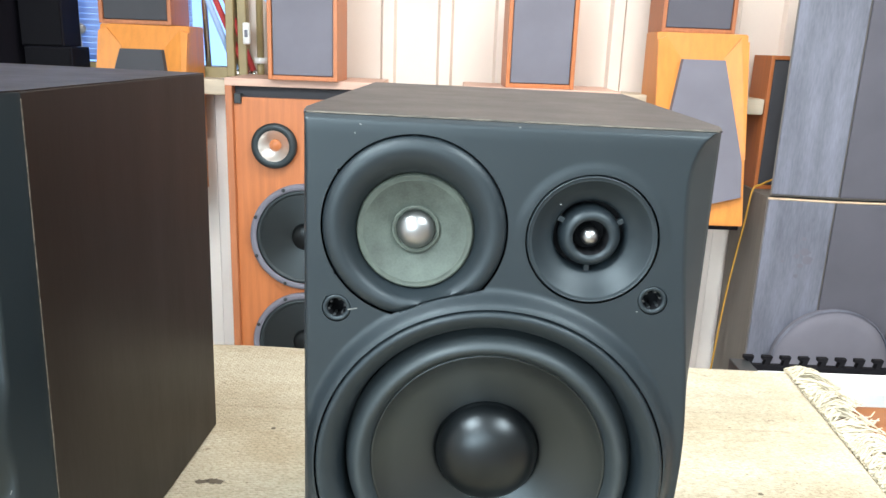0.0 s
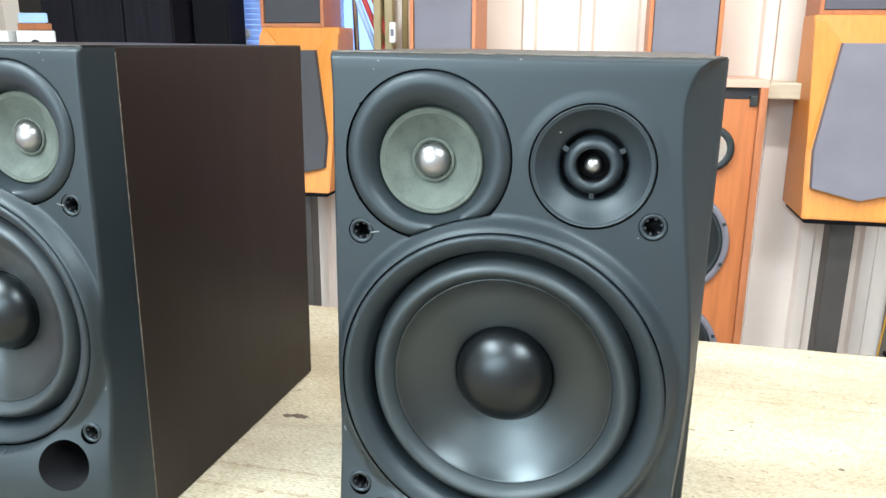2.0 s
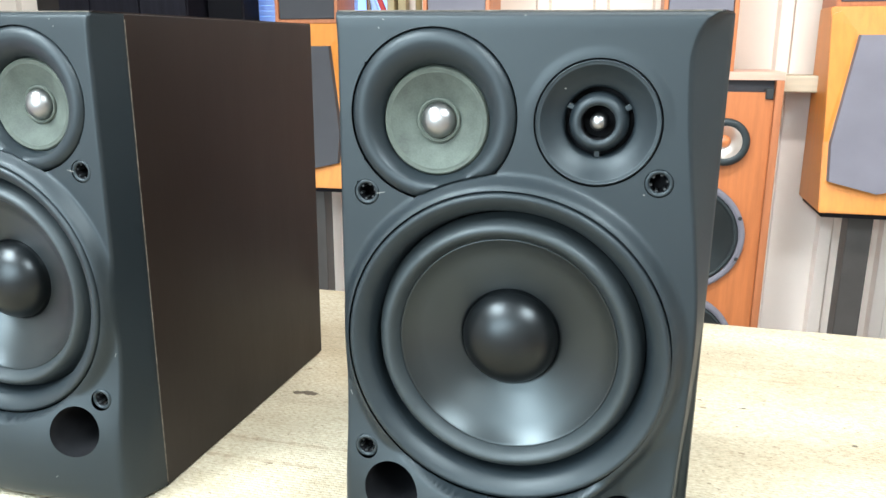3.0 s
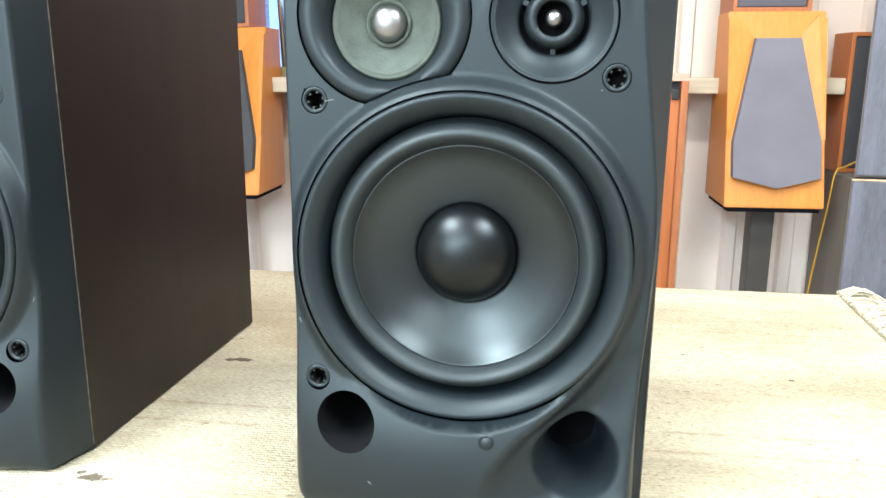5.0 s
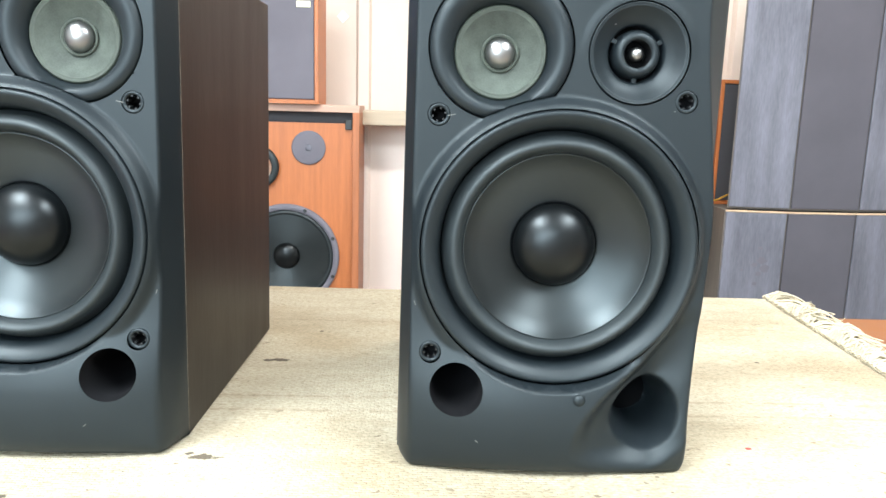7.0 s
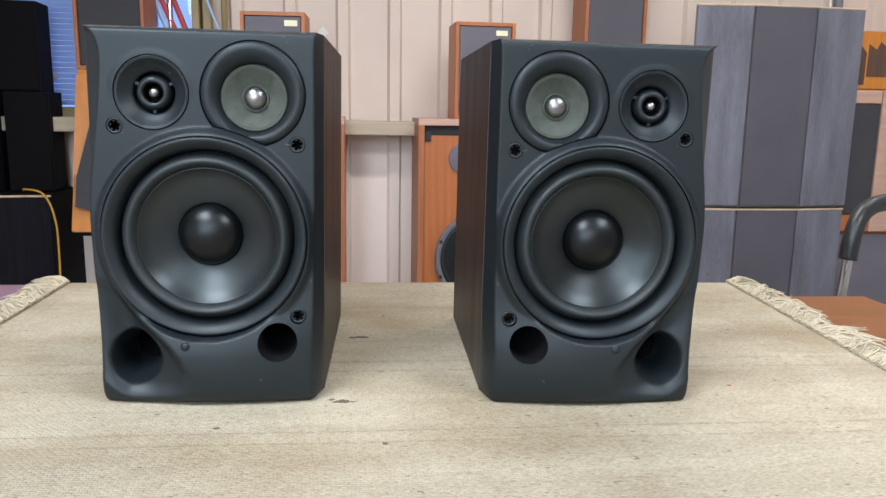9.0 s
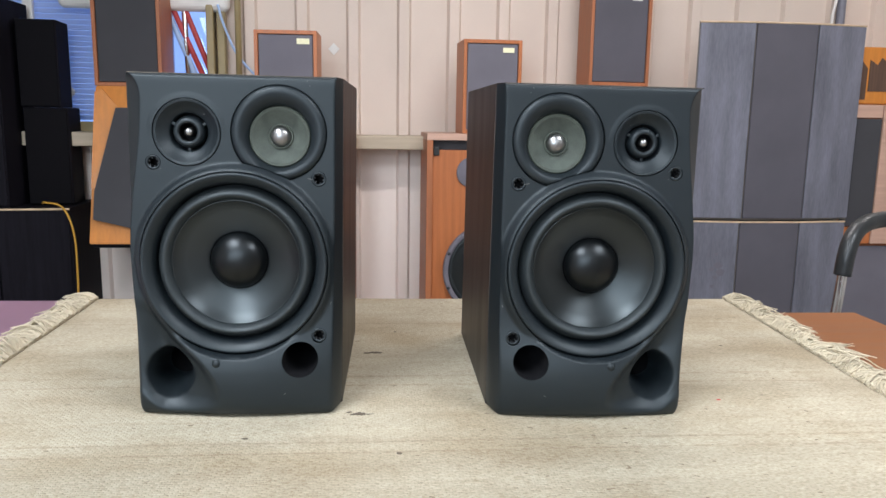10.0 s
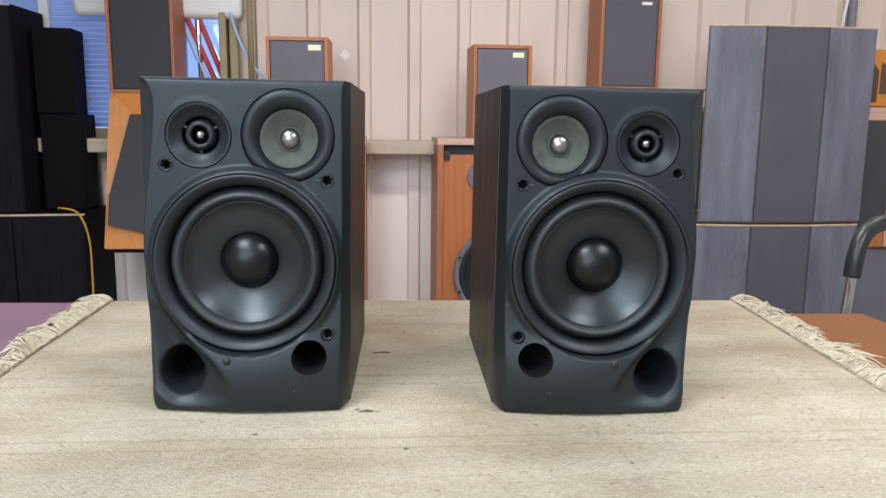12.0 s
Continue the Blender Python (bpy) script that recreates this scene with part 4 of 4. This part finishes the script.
def pyramid_speaker(m, label, cloth, z1=1.285):
    """A tapered cabinet whose front leans back, on a slim stand. Origin: front bottom middle of the cabinet, at floor height."""
    s = thing("tapered_loudspeaker", m, label, "loudspeaker", "pair of tapered loudspeakers")
    z0 = 0.525
    k = (z1 - z0) / 0.76
    lean = 0.20
    w = 0.185
    body = loft([(-w, 0, z0), (w, 0, z0), (w, 0.36, z0), (-w, 0.36, z0)], [(-w + 0.002, lean, z1), (w - 0.002, lean, z1), (w - 0.002, 0.38, z1), (-w + 0.002, 0.38, z1)])
    bmesh.ops.bevel(body, geom=list(body.edges), offset=0.004, segments=2, affect="EDGES")
    part("cabinet", body, M["oak"], s, "honey-coloured veneered cabinet")

    def on_front(x, z, out):
        return (x, lean * (z - z0) / (z1 - z0) - out, z)

    outline = [(x, z0 + (z - z0) * k) for x, z in [(-0.165, 0.780), (-0.165, 0.645), (0.0, 0.605), (0.165, 0.645), (0.165, 0.780), (0.085, 1.180), (-0.085, 1.180)]]
    bm = bmesh.new()
    f = [bm.verts.new(on_front(x * 0.985, z, 0.030)) for x, z in outline]
    b = [bm.verts.new(on_front(x, z, 0.001)) for x, z in outline]
    bm.faces.new(f)
    for i in range(7):
        bm.faces.new((f[i], b[i], b[(i + 1) % 7], f[(i + 1) % 7]))
    bmesh.ops.recalc_face_normals(bm, faces=bm.faces)
    part("grille", bm, cloth, s, "pentagonal cloth grille")
    # bevelled facets beside the grille
    for side in (-1, 1):
        bm = bmesh.new()
        v = [bm.verts.new(on_front(x * side, z0 + (z - z0) * k, o)) for x, z, o in ((0.168, 0.790, 0.002), (0.088, 1.190, 0.002), (0.150, 1.268, 0.014), (0.182, 1.255, 0.014), (0.184, 0.79, 0.006))]
        v2 = [bm.verts.new(on_front(x * side, z0 + (z - z0) * k, -0.004)) for x, z in ((0.168, 0.790), (0.088, 1.190), (0.150, 1.268), (0.182, 1.255), (0.184, 0.79))]
        bm.faces.new(v)
        for i in range(5):
            bm.faces.new((v[i], v2[i], v2[(i + 1) % 5], v[(i + 1) % 5]))
        bmesh.ops.recalc_face_normals(bm, faces=bm.faces)
        part("facet", bm, M["oak"], s)
    part("base_pad", box(-w + 0.012, w - 0.012, 0.01, 0.34, z0 - 0.018, z0 - 0.001, 0.003), M["pole"], s, "black plinth")
    part("stand_pole", box(-0.045, 0.045, 0.13, 0.22, FLOOR + 0.03 - m.translation.z, z0 - 0.018, 0.004), M["stand"], s, "dark grey stand column")
    part("foot_plate", box(-0.16, 0.16, 0.02, 0.33, FLOOR - m.translation.z, FLOOR + 0.03 - m.translation.z, 0.004), M["pole"], s, "black foot plate")
    return s


pyramid_speaker(pose(1.000, 3.00, 0), "honey-veneered tapered loudspeaker on a black stand, fluted wall behind", M["cloth"], 1.270)
pyramid_speaker(pose(-1.262, 3.02, 0.006), "honey-veneered tapered loudspeaker on a black stand, below the window", M["cloth2"], 1.218)
boxed_speaker(pose(0.985, 3.22, 1.271, 0, 0, 2), 0.300, 0.20, 0.515, M["cherry2"], M["tower_cloth"], "tall cherry loudspeaker with mauve-grey grille on a tapered one", "loudspeakers on the back row", (0.075, 0.405, 0.05, 0.014, "white"))
boxed_speaker(pose(-1.300, 3.22, 1.225, 0, 0, -2), 0.300, 0.20, 0.56, M["cherry2"], M["cloth2"], "cherry loudspeaker with dark grille before the window", "loudspeakers on the back row")


def facet_tower(m, w, h, label, black=False, d=0.40, spots=(), taper=0.0):
    """A wide cabinet with a three-sided front. Origin: left front corner of the middle facet's plane, bottom."""
    s = thing("tower_loudspeaker", m, label, "loudspeaker", "stacked grey towers" if not black else "black towers")
    wood, cloth = (M["black_ash"], M["black_ash"]) if black else (M["ash"], M["tower_cloth"])
    a, f = w / 2, w * 0.185
    plan = [(-a, 0.035), (-f, 0.0), (f, 0.0), (a, 0.035), (a, d), (-a + taper, d)]
    bm = bmesh.new()
    lo = [bm.verts.new((x, y + 0.003, 0)) for x, y in plan]
    hi = [bm.verts.new((x, y + 0.003, h)) for x, y in plan]
    bm.faces.new(lo[::-1])
    bm.faces.new(hi)
    for i in range(6):
        bm.faces.new((lo[i], lo[(i + 1) % 6], hi[(i + 1) % 6], hi[i]))
    bmesh.ops.recalc_face_normals(bm, faces=bm.faces)
    part("cabinet", bm, M["brownside"] if not black else M["black_ash"], s, "greyish brown side panels" if not black else "")
    for k, (p, q) in enumerate(zip(plan, plan[1:4])):
        (x0, y0), (x1, y1) = p, q
        material = cloth if k == 1 else wood
        bm = bmesh.new()
        g = 0.0035
        t = Vector((x1 - x0, y1 - y0, 0)).normalized()
        n = Vector((t.y, -t.x, 0))
        e0, e1 = Vector((x0, y0, 0)) + t * g, Vector((x1, y1, 0)) - t * g
        front = [e0 + n * 0.010, e1 + n * 0.010, e1, e0]
        lo = [bm.verts.new(v + Vector((0, 0, 0.008))) for v in front]
        hi = [bm.verts.new(v + Vector((0, 0, h - 0.008))) for v in front]
        bm.faces.new(lo[::-1])
        bm.faces.new(hi)
        for i in range(4):
            bm.faces.new((lo[i], lo[(i + 1) % 4], hi[(i + 1) % 4], hi[i]))
        bmesh.ops.recalc_face_normals(bm, faces=bm.faces)
        bmesh.ops.bevel(bm, geom=list(bm.edges), offset=0.002, segments=1, affect="EDGES")
        part("front_panel" if k != 1 else "grille", bm, material, s)
    for u, z, r in spots:
        e0, e1 = Vector((plan[0][0], plan[0][1], 0)), Vector((plan[1][0], plan[1][1], 0))
        t = (e1 - e0).normalized()
        c = e0 + (e1 - e0) * u + Vector((t.y, -t.x, 0)) * 0.0101
        bm = bmesh.new()
        ring = [bm.verts.new(c + t * (r * (1 + 0.35 * math.sin(3 * k + 40 * u)) * math.cos(k * math.pi / 6)) + Vector((t.y, -t.x, 0)) * 0.0006 + Vector((0, 0, z + 0.8 * r * math.sin(k * math.pi / 6)))) for k in range(12)]
        bm.faces.new(ring)
        part("stain", bm, M["cloth"], s, "dark spot on the veneer")
    if black:
        for (x0, y0), (x1, y1) in zip(plan, plan[1:4]):
            part("edge_strip", tube([(x0, y0 - 0.004, h - 0.004), (x1, y1 - 0.004, h - 0.004)], 0.005, 8), M["slat_line"], s, "thin gilt edge")
    else:
        for (x0, y0), (x1, y1) in zip(plan, plan[1:4]):
            part("edge_strip", tube([(x0, y0 - 0.006, h - 0.003), (x1, y1 - 0.006, h - 0.003)], 0.0045, 8), M["slat_line"], s, "thin gilt edge")
    return s


facet_tower(pose(1.722, 3.06, FLOOR), 0.825, 0.632 - FLOOR, "grey three-sided tower loudspeaker with dark spots, another on top", spots=((0.62, 0.79, 0.010), (0.66, 0.735, 0.020), (0.55, 0.715, 0.013), (0.72, 0.70, 0.022), (0.62, 0.675, 0.012), (0.35, 0.69, 0.007), (0.58, 0.63, 0.010)))
facet_tower(pose(1.730, 3.06, 0.640), 0.825, 0.928, "grey three-sided tower loudspeaker stacked on its twin", d=0.19, taper=0.115)

drum = thing("round_cushion", pose(1.635, 3.00, FLOOR), "grey round cushion leaning on the grey tower", "cushion")
part("cover", lathe([(0.242, 0.0), (0.250, 0.02), (0.242, 0.042), (0.19, 0.055), (0.0, 0.06)], 0, 0.253, 0.055, n=64), M["cloth"], drum, "", True)
part("piping", lathe([(0.245, 0.03), (0.253, 0.036), (0.246, 0.046)], 0, 0.253, 0.055, n=64), M["ash"], drum, "pale piping", True)


# ---- black stack below the window ----
facet_tower(pose(-2.03, 3.08, FLOOR), 0.95, 0.680 - FLOOR, "black three-sided tower loudspeaker, another stacked on it", True)
facet_tower(pose(-2.135, 3.06, 0.685), 0.67, 0.905, "black tower loudspeaker stacked on another one", True, d=0.36)


def small_black(m, w, d, h, label):
    s = thing("small_loudspeaker", m, label, "loudspeaker", "small black loudspeakers")
    part("cabinet", box(-w / 2, w / 2, 0.012, d, 0, h, 0.004), M["black_ash"], s)
    part("grille", box(-w / 2 + 0.004, w / 2 - 0.004, 0, 0.012, 0.004, h - 0.004, 0.004), M["pole"], s, "black cloth grille")
    return s


small_black(pose(-1.672, 3.22, 0.684, 0, 0, 4), 0.19, 0.20, 0.44, "small black loudspeaker standing on a black tower")
small_black(pose(-1.690, 3.22, 1.125, 0, 0, 4), 0.17, 0.19, 0.385, "small black loudspeaker stacked on its twin by the window")

bench = thing("storage_chest", pose(-2.62, 3.05, FLOOR), "dark brown wooden chest below white loudspeakers", "chest")
part("body", box(-0.26, 0.26, 0.0, 0.38, 0.04, 0.86 - FLOOR, 0.004), M["vinyl"], bench)
part("plinth", box(-0.24, 0.24, 0.02, 0.36, 0.0, 0.04), M["pole"], bench)
for x, label in ((-2.475, "small white loudspeaker with a black driver beside a black tower"), (-2.72, "small white loudspeaker with a black driver on the chest")):
    s = thing("white_loudspeaker", pose(x, 3.06, 0.861), label, "loudspeaker", "white loudspeakers")
    part("cabinet", box(-0.10, 0.10, 0, 0.20, 0, 0.345, 0.006), M["white"], s)
    dr = part("driver", lathe([(0.066, 0.0), (0.066, 0.006), (0.056, 0.008), (0.05, 0.002), (0.02, 0.001), (0, 0.008)], 0, 0.15, n=40), M["rubber"], s, "black driver", True)
    part("tweeter", lathe([(0.026, 0.0), (0.026, 0.004), (0.012, 0.003), (0, 0.006)], 0, 0.28, n=24), M["rubber"], s, "black tweeter", True)
jar = thing("glass_box", pose(-2.48, 3.12, 1.208), "small bluish glass box with a brown base", "box")
part("base", box(-0.09, 0.09, -0.05, 0.07, 0, 0.03, 0.004), M["cherry2"], jar)
part("lid", box(-0.085, 0.085, -0.045, 0.065, 0.031, 0.075, 0.004), M["blind"], jar, "pale bluish lid")
part("body", box(-0.08, 0.08, -0.04, 0.06, 0.076, 0.20, 0.006), M["vinyl"], jar, "dark brown body")

# ---- beside the window ----
adapter = thing("wall_adapter", pose(-1.0, 3.474, 1.585), "long white plastic wall box with a grey cord", "adapter")
part("body", box(-0.66, 0.125, -0.075, 0, 0, 0.13, 0.035, seg=4), M["white"], adapter)
part("socket", box(-0.03, 0.03, -0.079, -0.074, 0.045, 0.085, 0.002), M["white"], adapter)
part("cord", tube(curve_points([(0.075, -0.08, 0.03), (0.10, -0.085, -0.06), (0.16, -0.07, -0.20), (0.27, -0.06, -0.32), (0.40, -0.05, -0.42)], 8), 0.006, 8), M["blind"], adapter, "grey cord", True)
switch = thing("cord_switch", pose(-0.890, 3.40, 1.160), "white cord switch on the olive window frame", "switch")
part("body", box(-0.016, 0.016, -0.022, 0, 0, 0.09, 0.008, seg=3), M["white"], switch)
part("rocker", box(-0.007, 0.007, -0.026, -0.0215, 0.03, 0.06, 0.002), M["ash"], switch, "grey rocker")
knob = thing("pipe_valve", pose(-0.835, 3.40, 1.016), "white valve on a short pipe standing on the ledge", "valve")
part("pipe", tube([(0, 0, 0), (0, 0, 0.07)], 0.016, 16), M["olive"], knob, "", True)
part("wheel", tube([(0, 0, 0.066), (0, 0, 0.09)], 0.028, 20), M["white"], knob, "white hand wheel", True)
part("riser", tube([(0, 0, 0.089), (0, 0, 1.2)], 0.015, 16), M["olive"], knob, "olive riser pipe", True)
for x, tilt, material, label in ((-1.13, 0.42, "red", "red rod leaning in the window"), (-1.075, 0.38, "red", "red rod leaning across the window"), (-1.09, 0.03, "steel", "grey metal rod standing in the window"), (-1.16, 0.40, "blind", "pale grey rod leaning in the window")):
    z0, z1 = 1.018, 1.95
    low = (x + tilt * 0.55, 3.44, z0)
    rod = thing("rod", pose(*low), label, "rod", "rods in the window")
    part("shaft", tube([(0, 0, 0.0), (-tilt * (z1 - z0), 0, z1 - z0)], 0.013, 12), M[material], rod, "", True)
    part("ferrule", tube([(0, 0, 0.0), (-tilt * 0.03, 0, 0.03)], 0.015, 12), M["steel"], rod, "metal tip", True)
part("blind_pull", lathe([(0.024, 0.0), (0.024, 0.012), (0.018, 0.016), (0, 0.017)], -1.655, 1.20, 3.495, 24), M["white"], window, "white round blind pull", True)
part("pull_cord", tube(curve_points([(-1.655, 3.488, 1.20), (-1.65, 3.485, 1.12), (-1.61, 3.46, 1.05), (-1.56, 3.44, 1.02)], 8), 0.004, 6), M["white"], window, "white cord", True)
sticker = setting("wall_sticker", prism([(-0.028, 0), (0, -0.03), (0.028, 0), (0, 0.03)], 0, 0.002), M["white"], "small white diamond sticker on the fluted wall")
sticker.matrix_world = placed(pose(-0.387, 3.494, 1.433))

# ---- beside the grey towers ----
boxed_speaker(pose(1.395, 3.285, 0.634, 0, 0, 3), 0.15, 0.17, 0.56, M["cherry"], M["cloth2"], "slim cherry loudspeaker standing behind a grey tower", "loudspeakers on the back row")
cord = thing("yellow_cord", pose(0, 0, 0), "thin orange cord hanging down the grey tower's side", "cord")
part("strand", tube(curve_points([(1.42, 3.25, 0.70), (1.33, 3.22, 0.665), (1.285, 3.20, 0.64), (1.27, 3.20, 0.50), (1.24, 3.22, 0.15), (1.22, 3.24, FLOOR + 0.006)], 8), 0.004, 6), M["cord"], cord, "", True)
cord2 = thing("yellow_cord", pose(0, 0, 0), "yellow cord hanging over the front of the black tower", "cord")
part("strand", tube(curve_points([(-1.67, 3.12, 0.70), (-1.64, 3.07, 0.71), (-1.56, 3.05, 0.69), (-1.52, 3.05, 0.58), (-1.515, 3.05, 0.40), (-1.52, 3.04, 0.05), (-1.50, 3.0, FLOOR + 0.006)], 8), 0.0045, 6), M["cord"], cord2, "", True)

low = thing("grey_cabinet", pose(2.40, 3.12, FLOOR), "dark grey cabinet under a worn brown loudspeaker", "cabinet")
part("body", box(-0.28, 0.28, 0.012, 0.34, 0, 0.51 - FLOOR, 0.004), M["cherry2"], low)
part("front_panel", box(-0.25, 0.276, 0, 0.012, 0.004, 0.50 - FLOOR, 0.003), M["cloth"], low, "grey front")
worn = thing("floor_loudspeaker", pose(2.40, 3.10, 0.512), "worn brown loudspeaker with a dark grille on a cabinet", "loudspeaker")
part("cabinet", box(-0.285, 0.285, 0.02, 0.36, 0, 0.69, 0.004), M["cherry2"], worn)
part("grille", box(-0.28, -0.115, 0.002, 0.02, 0.09, 0.62, 0.004), M["cloth2"], worn, "dark cloth grille")
part("front_panel", box(-0.112, 0.283, -0.004, 0.02, 0.003, 0.687, 0.003), M["pinktop"], worn, "faded scuffed front")
part("front_trim", box(-0.283, -0.116, 0.0, 0.02, 0.625, 0.687, 0.003), M["pinktop"], worn)
part("front_trim", box(-0.283, -0.116, 0.0, 0.02, 0.003, 0.085, 0.003), M["cherry"], worn)
crate = thing("veneered_box", pose(2.40, 3.12, 1.204), "orange veneered box with peeling dark patches", "box")
part("body", box(-0.29, 0.29, 0, 0.32, 0, 0.27, 0.004), M["oak"], crate)
for x0, x1, z0, z1 in ((-0.285, -0.21, 0.02, 0.20), (-0.20, -0.10, 0.06, 0.22), (-0.09, 0.10, 0.02, 0.17)):
    part("bare_patch", prism([(x0, z0), (x1, z0), (x1, z1 - 0.03), ((x0 + x1) / 2 + 0.01, z1), ((x0 + x1) / 2 - 0.01, z1 - 0.035), (x0, z1 - 0.01)], -0.003, 0.002), M["bare"], crate, "dark bare patch")
pipe = thing("wall_pipe", pose(2.235, 3.452, 0), "grey pipe with a pale cable on the wall", "pipe")
part("pipe", tube([(0, 0, FLOOR), (0, 0, CEIL - 0.002)], 0.022, 16), M["ash"], pipe, "", True)
part("cable", tube(curve_points([(-0.045, -0.005, 1.02), (-0.05, -0.005, 1.6), (-0.03, -0.005, 1.85), (-0.03, -0.005, CEIL - 0.002)], 8), 0.008, 8), M["white"], pipe, "pale cable", True)

# ---- behind the wooden table ----
rack = thing("white_rack", pose(0.655, 1.48, -0.125), "low white rack with a black comb strip behind the table", "rack")
part("shelf", box(0.0, 0.53, 0.0, 0.10, 0.605, 0.640, 0.003), M["white"], rack)
part("end_block", box(-0.012, 0.028, 0.05, 0.115, 0.600, 0.660, 0.002), M["plastic"], rack, "black end block")
part("comb_strip", box(0.0, 0.53, 0.101, 0.115, 0.625, 0.652, 0.002), M["pole"], rack, "black strip")
for k in range(12):
    x = 0.02 + 0.041 * k
    part("tooth", prism([(x, 0.652), (x + 0.013, 0.652), (x + 0.018, 0.672), (x - 0.004, 0.672), (x - 0.004, 0.664), (x + 0.004, 0.664)], 0.102, 0.114), M["pole"], rack)
for x in (0.03, 0.50):
    for y in (0.02, 0.08):
        part("leg", tube([(x, y, FLOOR + 0.125), (x, y, 0.605)], 0.011, 10), M["steel"], rack, "", True)

chair = thing("chair", pose(0.034, 0, -0.012), "black and chrome tubular chair behind the table", "chair")
for dx in (0, 0.52):
    part("leg", tube(curve_points([(0.872 + dx, 1.36, FLOOR + 0.012), (0.885 + dx, 1.32, 0.40), (0.898 + dx, 1.30, 0.66), (0.906 + dx, 1.30, 0.765)], 6), 0.012, 14), M["steel"], chair, "chromed tube leg", True)
    part("leg", tube([(0.872 + dx, 1.02, FLOOR + 0.012), (0.885 + dx, 1.02, 0.21)], 0.012, 14), M["steel"], chair, "chromed tube leg", True)
part("back_loop", tube(curve_points([(0.905, 1.30, 0.750), (0.910, 1.30, 0.800), (0.928, 1.31, 0.843), (0.965, 1.33, 0.869), (1.03, 1.36, 0.880), (1.16, 1.40, 0.880), (1.30, 1.38, 0.875), (1.40, 1.33, 0.85), (1.425, 1.30, 0.765)], 8), 0.021, 16), M["plastic"], chair, "black padded loop", True)
part("seat", box(0.875, 1.415, 0.98, 1.40, 0.21, 0.26, 0.018, seg=3), M["cloth2"], chair, "dark padded seat")
